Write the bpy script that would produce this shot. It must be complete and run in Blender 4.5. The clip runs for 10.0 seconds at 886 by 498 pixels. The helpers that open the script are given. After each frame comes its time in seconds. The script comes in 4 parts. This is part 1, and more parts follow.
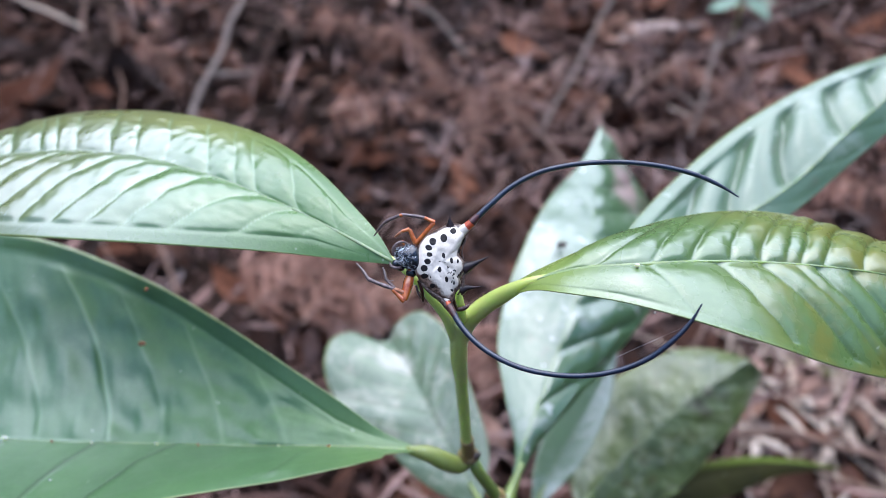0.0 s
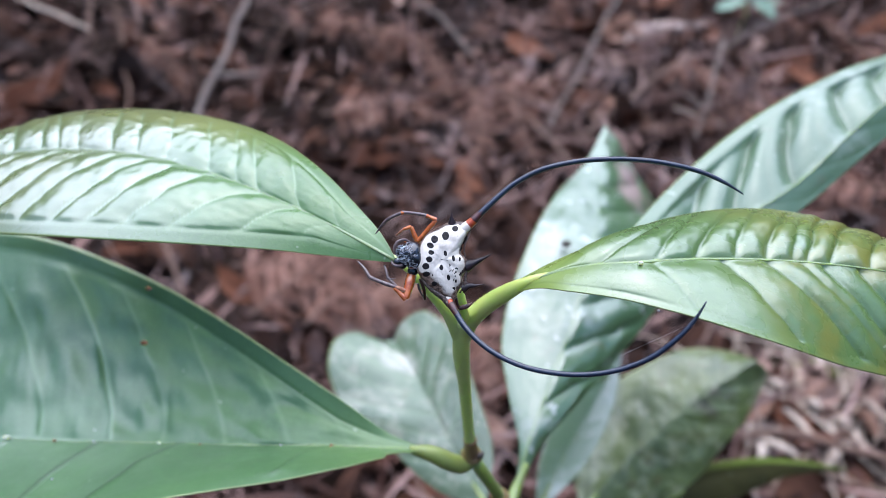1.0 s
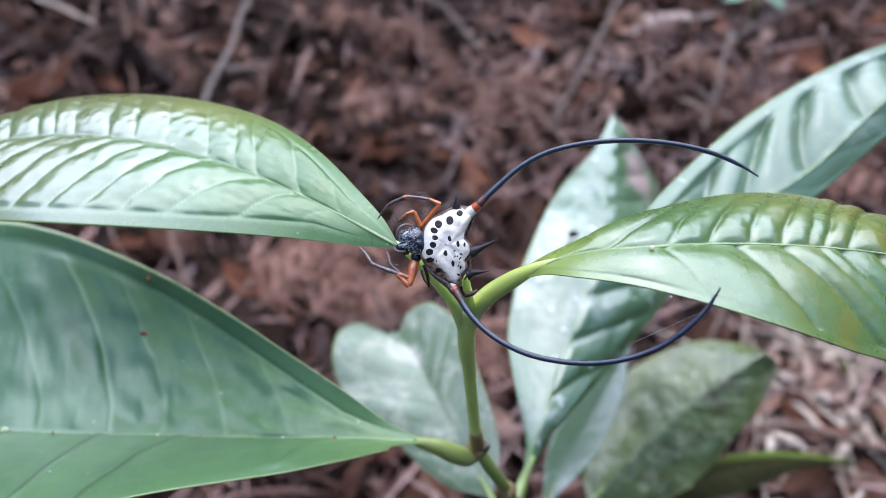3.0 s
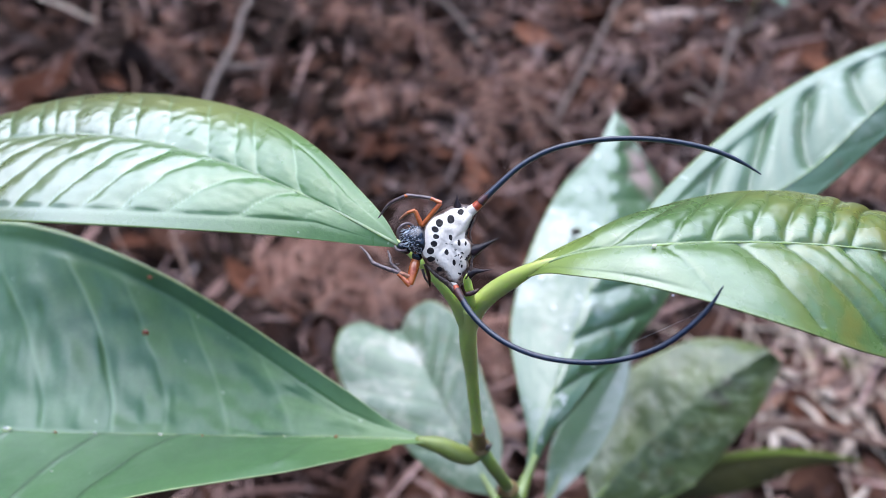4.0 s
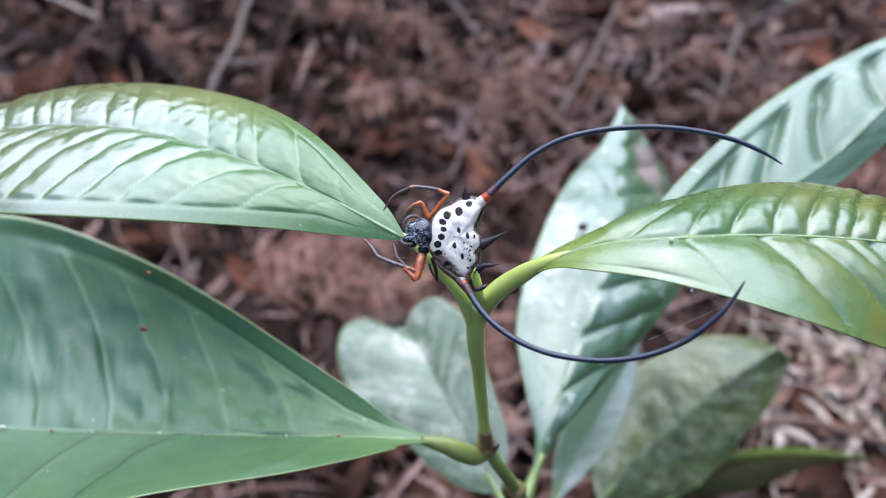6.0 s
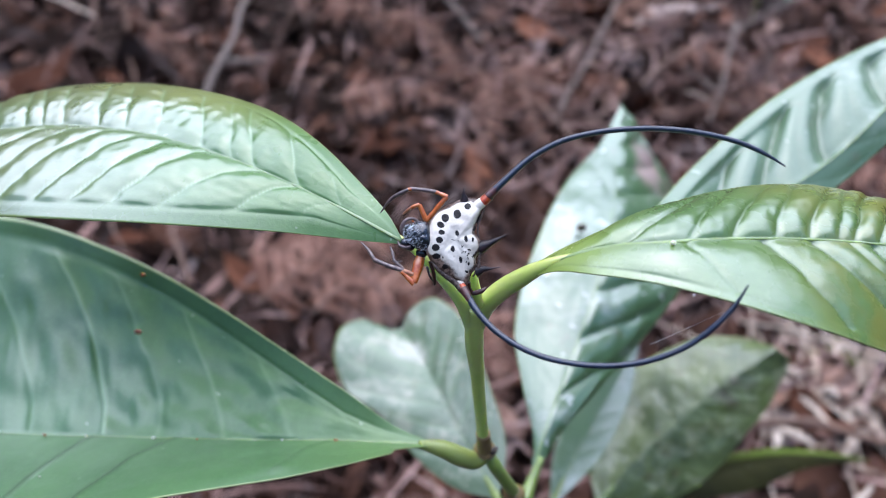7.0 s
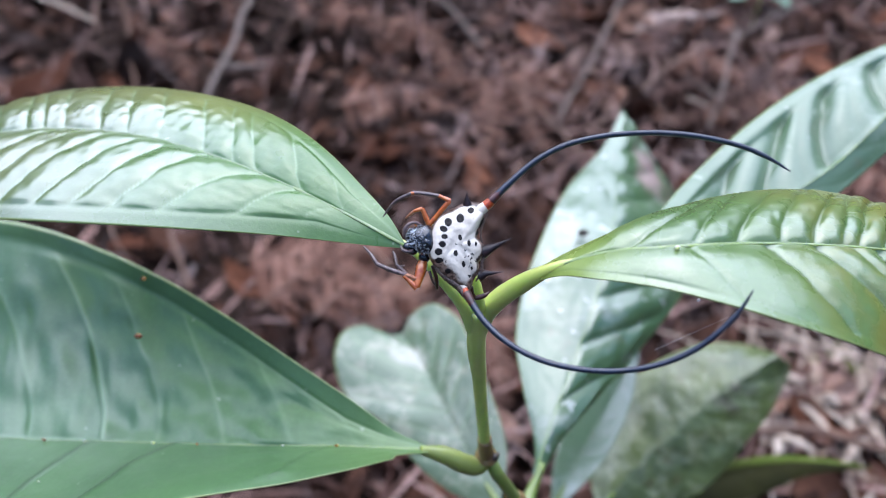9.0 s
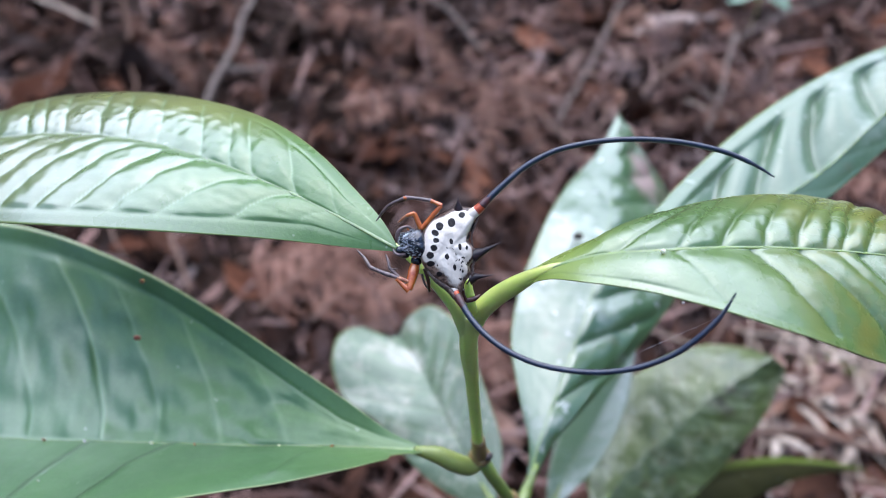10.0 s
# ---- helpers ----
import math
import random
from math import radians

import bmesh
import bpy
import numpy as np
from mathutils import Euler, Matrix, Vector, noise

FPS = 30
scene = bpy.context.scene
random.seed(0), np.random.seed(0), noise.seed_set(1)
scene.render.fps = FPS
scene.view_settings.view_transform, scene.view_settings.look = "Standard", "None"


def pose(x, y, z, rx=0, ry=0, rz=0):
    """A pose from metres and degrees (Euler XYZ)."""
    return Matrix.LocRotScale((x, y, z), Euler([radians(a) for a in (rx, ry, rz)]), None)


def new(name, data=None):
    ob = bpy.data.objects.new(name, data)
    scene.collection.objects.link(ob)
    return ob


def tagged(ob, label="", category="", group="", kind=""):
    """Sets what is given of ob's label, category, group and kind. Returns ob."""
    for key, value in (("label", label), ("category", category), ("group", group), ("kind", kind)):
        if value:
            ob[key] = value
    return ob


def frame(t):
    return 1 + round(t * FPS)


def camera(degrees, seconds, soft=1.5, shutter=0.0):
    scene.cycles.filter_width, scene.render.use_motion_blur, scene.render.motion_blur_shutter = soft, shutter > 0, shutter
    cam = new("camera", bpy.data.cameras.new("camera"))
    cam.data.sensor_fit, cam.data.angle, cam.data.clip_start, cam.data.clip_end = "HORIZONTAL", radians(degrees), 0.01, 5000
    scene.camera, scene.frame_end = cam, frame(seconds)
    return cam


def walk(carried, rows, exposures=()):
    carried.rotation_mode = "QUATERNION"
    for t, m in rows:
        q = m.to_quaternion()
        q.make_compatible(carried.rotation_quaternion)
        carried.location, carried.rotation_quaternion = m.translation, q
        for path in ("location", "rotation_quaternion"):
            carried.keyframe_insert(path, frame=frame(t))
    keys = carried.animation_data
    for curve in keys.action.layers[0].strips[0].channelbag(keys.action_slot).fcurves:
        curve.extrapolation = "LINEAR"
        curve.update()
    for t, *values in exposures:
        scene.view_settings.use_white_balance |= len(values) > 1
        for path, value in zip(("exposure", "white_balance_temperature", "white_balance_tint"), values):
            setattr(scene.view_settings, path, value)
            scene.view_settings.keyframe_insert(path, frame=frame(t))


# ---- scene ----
LENS, SECONDS = 60.0, 10.0
cam = camera(LENS, SECONDS, soft=0.75)
ROWS = [
    (0.0, 0.00000, 0.00000, 0.40000, 45.000, -0.000, 0.000),
    (0.5, 0.00018, -0.00014, 0.39973, 45.118, 0.110, 0.003),
    (1.0, 0.00041, 0.00020, 0.39934, 45.063, 0.323, 0.275),
    (1.5, 0.00041, 0.00138, 0.39807, 45.094, 0.319, 0.263),
    (2.0, 0.00076, 0.00127, 0.39770, 44.968, 0.378, 0.412),
    (2.5, 0.00053, 0.00132, 0.39693, 44.741, 0.553, 0.486),
    (4.0, 0.00079, 0.00167, 0.39670, 44.474, 0.981, 0.579),
    (4.5, 0.00012, 0.00341, 0.39494, 44.255, 1.026, 0.731),
    (5.0, 0.00047, 0.00362, 0.39510, 44.423, 1.091, 0.725),
    (5.5, 0.00028, 0.00315, 0.39475, 44.351, 1.081, 0.749),
    (7.0, 0.00009, 0.00467, 0.39370, 44.182, 0.932, 0.593),
    (7.5, -0.00017, 0.00404, 0.39384, 44.194, 0.851, 0.597),
    (8.0, -0.00066, 0.00510, 0.39308, 44.052, 0.843, 0.632),
    (8.5, 0.00006, 0.00501, 0.39326, 44.478, 0.885, 0.745),
    (9.0, -0.00024, 0.00479, 0.39331, 44.641, 0.803, 0.678),
    (9.5, 0.00082, 0.00455, 0.39356, 44.628, 0.838, 0.701),
    (10.0, 0.00067, 0.00376, 0.39457, 44.798, 0.790, 0.735),
]
walk(cam, [(t, pose(*p)) for t, *p in ROWS], exposures=[(0.0, 2.27, 5650, 14), (SECONDS, 2.27, 5650, 14)])
# a phone lens, close to its subject: the focus lies on the shrub's top
cam.data.dof.use_dof = True
cam.data.dof.focus_distance = 0.082
cam.data.dof.aperture_fstop = 22.5

# ---- light: a bright overcast sky over a forest edge ----
world = bpy.data.worlds.new("sky")
scene.world = world
world.use_nodes = True
wn = world.node_tree
sky = wn.nodes.new("ShaderNodeTexSky")
sky.sky_type = "NISHITA"
sky.sun_disc = False
SUN_UP, SUN_TURN = 60.0, -3.0
sky.sun_elevation, sky.sun_rotation = radians(SUN_UP), radians(SUN_TURN)
sky.air_density, sky.dust_density, sky.ozone_density = 1.0, 2.0, 2.0
wn.nodes["Background"].inputs[1].default_value = 0.07
wn.links.new(sky.outputs[0], wn.nodes["Background"].inputs[0])
sun = new("sun", bpy.data.lights.new("sun", "SUN"))
sun.data.energy, sun.data.angle, sun.data.color = 1.5, radians(104), (1.0, 0.98, 0.96)
sun.matrix_world = pose(0, 0, 3, 0, 0, 0) @ (Euler((radians(90 - SUN_UP), 0, radians(180 - SUN_TURN)))).to_matrix().to_4x4()


# ---- materials ----
def rgba(c):
    return (*c, 1.0)


class Tree:
    """A short way to write a node material."""

    def __init__(self, name):
        self.m = bpy.data.materials.new(name)
        self.m.use_nodes = True
        self.t = self.m.node_tree
        self.bsdf = self.t.nodes["Principled BSDF"]
        self.out = self.t.nodes["Material Output"]

    def node(self, kind, attribute_name="", operation="", data_type="", smooth=False):
        n = self.t.nodes.new("ShaderNode" + kind)
        if attribute_name:
            n.attribute_name = attribute_name
        if operation:
            n.operation = operation
        if data_type:
            n.data_type = data_type
        if smooth:
            n.interpolation_type = "SMOOTHSTEP"
        return n

    def put(self, value, socket):
        if hasattr(value, "is_output"):
            self.t.links.new(value, socket)
        else:
            socket.default_value = rgba(value) if isinstance(value, tuple) and socket.type == "RGBA" else value

    def attr(self, name):
        return self.node("Attribute", attribute_name=name).outputs["Fac"]

    def noise(self, scale, detail=4.0, rough=0.55, stretch=None):
        co = self.node("TexCoord").outputs["Object"]
        if stretch:
            mp = self.node("Mapping")
            mp.inputs["Scale"].default_value = stretch
            self.t.links.new(co, mp.inputs["Vector"])
            co = mp.outputs[0]
        n = self.node("TexNoise")
        self.t.links.new(co, n.inputs["Vector"])
        n.inputs["Scale"].default_value, n.inputs["Detail"].default_value = scale, detail
        n.inputs["Roughness"].default_value = rough
        return n.outputs["Fac"]

    def ramp(self, fac, a, b, lo=0.0, hi=1.0):
        n = self.node("MapRange", smooth=True)
        for v, s in ((fac, 0), (a, 1), (b, 2), (lo, 3), (hi, 4)):
            self.put(v, n.inputs[s])
        return n.outputs[0]

    def times(self, a, b, op="MULTIPLY"):
        n = self.node("Math", operation=op)
        self.put(a, n.inputs[0]), self.put(b, n.inputs[1])
        return n.outputs[0]

    def mix(self, fac, a, b):
        n = self.node("Mix", data_type="RGBA")
        self.put(fac, n.inputs[0]), self.put(a, n.inputs[6]), self.put(b, n.inputs[7])
        return n.outputs[2]

    def random(self):
        return self.node("ObjectInfo").outputs["Random"]

    def island(self):
        return self.node("NewGeometry").outputs["Random Per Island"]

    def bump(self, height, dist, strength=1.0):
        n = self.node("Bump")
        n.inputs["Strength"].default_value, n.inputs["Distance"].default_value = strength, dist
        self.t.links.new(height, n.inputs["Height"])
        self.t.links.new(n.outputs[0], self.bsdf.inputs["Normal"])

    def finish(self, colour, rough, **sets):
        self.put(colour, self.bsdf.inputs["Base Color"])
        self.put(rough, self.bsdf.inputs["Roughness"])
        for k, v in sets.items():
            self.put(v, self.bsdf.inputs[k.replace("_", " ")])
        return self.m

    def thin(self, colour, share):
        """Lets part of the light through, as a leaf does."""
        tr = self.node("BsdfTranslucent")
        self.put(colour, tr.inputs[0])
        mx = self.node("MixShader")
        mx.inputs[0].default_value = share
        self.t.links.new(self.bsdf.outputs[0], mx.inputs[1])
        self.t.links.new(tr.outputs[0], mx.inputs[2])
        self.t.links.new(mx.outputs[0], self.out.inputs[0])


def leaf_material(name, green, deep, vein, young=None, rough=0.34, blotch=None, coat=0.15, through_share=0.18, vein_share=0.32, base_tint=0.0, sheen_gaps=None, stain=None, dots=1.0, shine=0.8, coat_from=1.0, coat_ior=1.5, coat_rough=0.18, rust=0.6, young_from=0.15, bronze=None, vein_two_shaded=None):
    k = Tree(name)
    col = k.mix(k.ramp(k.noise(70, 5), 0.35, 0.7), green, deep)
    col = k.mix(k.times(k.ramp(k.noise(1400, 3), 0.45, 0.75), 0.25), col, tuple(c * 1.35 for c in green))
    if young:
        edge = k.ramp(k.times(k.attr("across"), k.times(k.noise(160, 3), 0.25), "ADD"), 0.36, 0.80)
        edge = k.times(edge, k.ramp(k.attr("along"), young_from, young_from + 0.3))
        col = k.mix(k.times(edge, 0.85), col, young)
    if bronze:
        col = k.mix(k.times(k.ramp(k.attr("along"), 0.25, 0.6), k.ramp(k.noise(90, 4), 0.25, 0.6, 0.45, 0.9)), col, bronze)
    # olive patches painted in for places where the sheen is missing
    if sheen_gaps:
        tone, amount, scale, start = sheen_gaps
        col = k.mix(k.times(k.ramp(k.noise(scale, 5, 0.6), 0.42, 0.62), k.ramp(k.attr("along"), start, start + 0.2, 0.0, amount)), col, tone)
    if stain:
        tone, at_u, at_v, amount = stain
        near = k.times(k.ramp(k.times(k.times(k.attr("along"), at_u, "SUBTRACT"), 0.0, "ADD"), -0.10, -0.03), k.ramp(k.attr("along"), at_u + 0.10, at_u + 0.03))
        side = k.times(k.ramp(k.attr("across"), at_v - 0.35, at_v - 0.15), k.ramp(k.attr("across"), at_v + 0.35, at_v + 0.15))
        col = k.mix(k.times(k.times(near, side), k.ramp(k.noise(130, 4), 0.40, 0.58, 0.0, amount)), col, tone)
    if base_tint:
        col = k.mix(k.ramp(k.attr("along"), 0.22, 0.05, 0.0, base_tint), col, (0.28, 0.36, 0.07))
    if blotch:
        pale, amount, scale = blotch
        col = k.mix(k.times(k.ramp(k.noise(scale, 6, 0.7), 0.50, 0.66), amount), col, pale)
        col = k.mix(k.times(k.ramp(k.noise(scale * 6, 2, 0.5), 0.66, 0.72), amount * dots), col, pale)
        col = k.mix(k.times(k.ramp(k.noise(scale * 2.3, 4, 0.6), 0.60, 0.72), amount * rust), col, (0.13, 0.10, 0.05))
    # veins of side two get a darker colour that holds their shade
    if vein_two_shaded:
        vein = k.mix(k.ramp(k.attr("across"), -0.01, 0.01), vein_two_shaded, vein)
    col = k.mix(k.times(k.attr("vein"), vein_share), col, vein)
    col = k.mix(k.times(k.ramp(k.noise(700, 1), 0.77, 0.80), 0.35), col, (0.45, 0.5, 0.38))
    rim = k.ramp(k.node("Math", operation="ABSOLUTE").outputs[0], 0.975, 0.995)
    k.t.links.new(k.attr("across"), rim.node.inputs[0].links[0].from_node.inputs[0])
    col = k.mix(k.times(rim, 0.7), col, (0.30, 0.36, 0.12))
    k.bump(k.times(k.noise(2600, 3), k.noise(500, 4), "ADD"), 0.00006, 0.5)
    gloss = k.ramp(k.noise(220, 4), 0.3, 0.75, rough - 0.07, rough + 0.1)
    wax = k.times(k.ramp(k.attr("along"), 0.08, 0.5, coat_from, 1.0), coat)
    k.finish(col, gloss, Specular_IOR_Level=shine, Coat_Weight=wax, Coat_Roughness=coat_rough, Coat_IOR=coat_ior)
    k.thin(col, through_share)
    return k.m


M_LEAF_YOUNG = leaf_material("glossy young leaf", (0.088, 0.172, 0.048), (0.068, 0.146, 0.042), (0.22, 0.33, 0.17), (0.24, 0.25, 0.06), rough=0.32, coat=1.0, coat_from=0.18, coat_ior=2.1, coat_rough=0.26, shine=0.35, vein_share=0.55, bronze=(0.128, 0.150, 0.046))
M_LEAF_YOUNG2 = leaf_material("glossy yellow-green leaf", (0.112, 0.185, 0.052), (0.086, 0.155, 0.046), (0.050, 0.105, 0.020), (0.20, 0.225, 0.045), young_from=0.28, rough=0.28, coat=0.8, vein_share=0.55, base_tint=0.8, coat_ior=1.58, coat_rough=0.27, sheen_gaps=((0.17, 0.18, 0.028), 0.95, 110, 0.30))
M_LEAF_OLD = leaf_material("dark green leaf", (0.088, 0.186, 0.062), (0.064, 0.146, 0.048), (0.25, 0.37, 0.19), rough=0.42, coat=0.7, coat_from=0.05, coat_rough=0.26, vein_share=0.65, base_tint=0.12, vein_two_shaded=(0.014, 0.040, 0.010))
M_LEAF_PALE = leaf_material("waxy green leaf", (0.085, 0.155, 0.075), (0.065, 0.125, 0.06), (0.14, 0.22, 0.12), rough=0.33, coat=1.0, coat_ior=1.6, blotch=((0.36, 0.43, 0.38), 0.5, 60))
# the dark vein colour stands in for sunken veins that reflect no sky
M_LEAF_DULL = leaf_material("waxy mid-green leaf", (0.085, 0.155, 0.075), (0.068, 0.13, 0.062), (0.05, 0.105, 0.035), rough=0.4, vein_share=0.75, coat=0.55, coat_rough=0.25, blotch=((0.34, 0.40, 0.33), 0.4, 60))
M_LEAF_STAINED = leaf_material("waxy green leaf with pink scars", (0.072, 0.140, 0.056), (0.057, 0.116, 0.047), (0.10, 0.17, 0.08), rough=0.38, coat=0.9, coat_ior=1.62, dots=1.6, blotch=((0.40, 0.44, 0.40), 0.5, 60), stain=((0.52, 0.33, 0.34), 0.80, -0.5, 0.6))
M_LEAF_WORN = leaf_material("old leaf with lichen blotches", (0.108, 0.142, 0.042), (0.062, 0.088, 0.036), (0.06, 0.09, 0.03), rough=0.42, coat=0.55, coat_rough=0.26, shine=0.4, blotch=((0.40, 0.40, 0.26), 0.38, 90), dots=1.6, rust=1.4, stain=((0.07, 0.045, 0.035), 0.72, -0.25, 0.9))
M_LEAF_FADED = leaf_material("faded leaf with lichen blotches", (0.098, 0.150, 0.085), (0.074, 0.118, 0.066), (0.18, 0.26, 0.14), rough=0.46, coat=0.4, coat_rough=0.24, shine=0.6, vein_share=0.45, blotch=((0.46, 0.45, 0.36), 0.40, 95), dots=1.3, rust=0.9, stain=((0.60, 0.58, 0.52), 0.80, 0.10, 0.6))
M_LEAF_OLIVE = leaf_material("olive leaf", (0.040, 0.038, 0.009), (0.026, 0.026, 0.007), (0.08, 0.09, 0.02), (0.16, 0.22, 0.03), young_from=0.2, rough=0.7, coat=0.0, shine=0.2)


def stem_material(name, a, b, node_rough=0.4, coat=0.3):
    k = Tree(name)
    col = k.mix(k.ramp(k.noise(160, 5), 0.35, 0.7), a, b)
    k.bump(k.noise(900, 4, stretch=(1, 1, 0.2)), 0.00008, 0.6)
    return k.finish(col, node_rough, Specular_IOR_Level=0.6, Coat_Weight=coat, Coat_Roughness=0.25, Subsurface_Weight=0.6, Subsurface_Scale=0.0025, Subsurface_Radius=(0.8, 1.0, 0.3))


M_STEM = stem_material("green stem", (0.46, 0.52, 0.15), (0.37, 0.45, 0.11), coat=0.8)
M_STALK = stem_material("olive green stalk", (0.22, 0.26, 0.06), (0.17, 0.21, 0.05))
M_PETIOLE = stem_material("dull green stalk", (0.17, 0.23, 0.05), (0.13, 0.18, 0.045))
M_RIB = stem_material("pale green midrib", (0.125, 0.205, 0.068), (0.10, 0.17, 0.055), 0.5)
# the paler tone holds leaf_r's midrib highlight; leaf_c's midrib is pale itself
M_RIB_PALE = stem_material("yellow-green midrib", (0.19, 0.28, 0.085), (0.155, 0.24, 0.07), 0.4)
M_BARK = stem_material("brown node bark", (0.22, 0.16, 0.05), (0.11, 0.06, 0.025), 0.6)
M_BUD = stem_material("dark bud", (0.03, 0.018, 0.012), (0.05, 0.03, 0.02), 0.6)
M_SPECK = stem_material("pale speck", (0.55, 0.55, 0.45), (0.4, 0.42, 0.3), 0.5)
M_SPECK_RED = stem_material("rusty speck", (0.26, 0.08, 0.04), (0.18, 0.05, 0.03), 0.7)


def shell_material(name, a, b, rough, scale=900, relief=0.00004, coat=0.0, shine=0.55):
    k = Tree(name)
    col = k.mix(k.ramp(k.noise(scale, 5, 0.65), 0.38, 0.68), a, b)
    k.bump(k.noise(scale * 3, 3), relief, 0.8)
    return k.finish(col, rough, Specular_IOR_Level=shine, Coat_Weight=coat, Coat_Roughness=0.15)


def back_material(name):
    """A cream white shell whose warty edge turns brown."""
    k = Tree(name)
    col = k.mix(k.ramp(k.noise(500, 5, 0.65), 0.38, 0.68), (0.61, 0.56, 0.485), (0.45, 0.405, 0.34))
    col = k.mix(k.times(k.ramp(k.noise(2600, 3, 0.6), 0.66, 0.74), 0.4), col, (0.22, 0.15, 0.11))
    brown = k.mix(k.ramp(k.noise(2200, 3, 0.6), 0.42, 0.62), (0.035, 0.018, 0.013), (0.22, 0.15, 0.115))
    col = k.mix(k.ramp(k.times(k.attr("brim"), k.times(k.noise(1500, 4, 0.6), 0.9), "ADD"), 0.62, 0.98), col, brown)
    k.bump(k.noise(1500, 3), 0.0001, 0.8)
    return k.finish(col, 0.34, Specular_IOR_Level=0.55)


M_SHELL = back_material("cream white shell")
M_SPOT = shell_material("black sunken spot", (0.006, 0.005, 0.006), (0.012, 0.010, 0.010), 0.5, shine=0.2)
M_HORN = shell_material("blue-black horn", (0.005, 0.009, 0.022), (0.010, 0.018, 0.042), 0.3, 2500, 0.00003, coat=0.1)
M_SPINE = shell_material("black spine", (0.008, 0.006, 0.008), (0.03, 0.014, 0.016), 0.42, 1500, shine=0.35)
M_RED = shell_material("orange-red horn base", (0.46, 0.075, 0.016), (0.20, 0.022, 0.010), 0.3, 2600)
M_MAROON = shell_material("maroon horn root", (0.06, 0.014, 0.012), (0.02, 0.008, 0.009), 0.36, 1800)
M_CARAPACE = shell_material("black carapace with grey down", (0.004, 0.005, 0.008), (0.018, 0.023, 0.035), 0.22, 3500, 0.000004, coat=0.4)
M_DOWN = shell_material("grey down", (0.45, 0.49, 0.55), (0.65, 0.68, 0.72), 0.4)
M_LEG = shell_material("orange leg", (0.50, 0.14, 0.03), (0.32, 0.06, 0.012), 0.2, 1600, coat=1.0)
M_RUST = shell_material("pale rusty leg joint", (0.42, 0.19, 0.10), (0.26, 0.09, 0.04), 0.28, 1800, coat=0.5)
M_SHANK = shell_material("dark grey leg", (0.045, 0.030, 0.032), (0.15, 0.105, 0.10), 0.34, 2500, coat=0.25)
M_RIM = shell_material("brown warty rim", (0.018, 0.009, 0.007), (0.11, 0.07, 0.055), 0.4, 2600, 0.00012)
M_EYE = shell_material("glossy dark eye", (0.01, 0.03, 0.015), (0.015, 0.02, 0.02), 0.12)
M_SILK = shell_material("silk", (0.8, 0.8, 0.8), (0.7, 0.7, 0.72), 0.3)


def litter_material(name, a, b, c, who="random", rough=0.82, scale=120):
    k = Tree(name)
    which = k.island() if who == "island" else k.random()
    col = k.mix(k.ramp(which, 0.1, 0.9), a, b)
    col = k.mix(k.times(k.ramp(k.noise(scale, 5, 0.65), 0.42, 0.7), 0.8), col, c)
    if who == "island":
        # broad dark patches in the colour stand in for uneven light
        col = k.mix(k.times(k.ramp(k.noise(14, 3), 0.46, 0.60), 0.8), col, tuple(0.35 * v for v in c))
        col = k.mix(k.times(k.ramp(k.noise(23, 3), 0.52, 0.68), 0.28), col, tuple(1.1 * (0.25 * v + 0.75 * sum(b) / 3) for v in b))
    k.bump(k.noise(scale * 5, 4), 0.0004, 0.6)
    return k.finish(col, k.ramp(k.noise(scale * 0.6), 0.3, 0.7, rough - 0.12, rough + 0.15), Specular_IOR_Level=0.1)


M_SOIL = litter_material("dark humus", (0.014, 0.007, 0.004), (0.011, 0.006, 0.0035), (0.024, 0.012, 0.008), rough=0.85, scale=45)
M_LITTER = litter_material("brown leaf litter", (0.012, 0.006, 0.0035), (0.130, 0.060, 0.037), (0.032, 0.014, 0.009), "island")
M_CRUMB = litter_material("broken leaf crumbs", (0.006, 0.003, 0.002), (0.24, 0.145, 0.118), (0.032, 0.014, 0.010), "island")
M_DEAD = litter_material("dry brown leaf", (0.050, 0.018, 0.009), (0.15, 0.062, 0.034), (0.06, 0.024, 0.014))
M_TAN = litter_material("pale tan leaf", (0.19, 0.105, 0.07), (0.31, 0.21, 0.17), (0.15, 0.085, 0.06))
M_FERN = litter_material("dry fern", (0.105, 0.050, 0.033), (0.26, 0.146, 0.108), (0.06, 0.028, 0.020))
M_NEEDLE = litter_material("dry needles", (0.06, 0.028, 0.02), (0.32, 0.215, 0.185), (0.13, 0.070, 0.056), "island")
M_HORIZON_BLOCK = litter_material("dark green horizon block", (0.035, 0.055, 0.022), (0.035, 0.055, 0.022), (0.015, 0.02, 0.01), scale=2.5)
M_TWIG = litter_material("grey-brown twig", (0.12, 0.075, 0.055), (0.20, 0.135, 0.105), (0.08, 0.048, 0.035), scale=260)
M_GREY = litter_material("weathered grey stick", (0.16, 0.13, 0.112), (0.185, 0.15, 0.128), (0.095, 0.073, 0.062), scale=260)
M_STRAW = litter_material("bleached stalk", (0.34, 0.255, 0.19), (0.52, 0.43, 0.345), (0.24, 0.165, 0.12), scale=260)
M_WOOD = litter_material("bleached wood", (0.29, 0.22, 0.19), (0.34, 0.26, 0.22), (0.18, 0.125, 0.10), scale=180)
M_MOSS = litter_material("yellow-green moss", (0.15, 0.17, 0.045), (0.24, 0.25, 0.08), (0.09, 0.10, 0.03), "island", scale=300)
M_SEEDLING = leaf_material("pale seedling leaf", (0.13, 0.23, 0.15), (0.10, 0.18, 0.11), (0.15, 0.25, 0.15), rough=0.6)
MM = 0.001


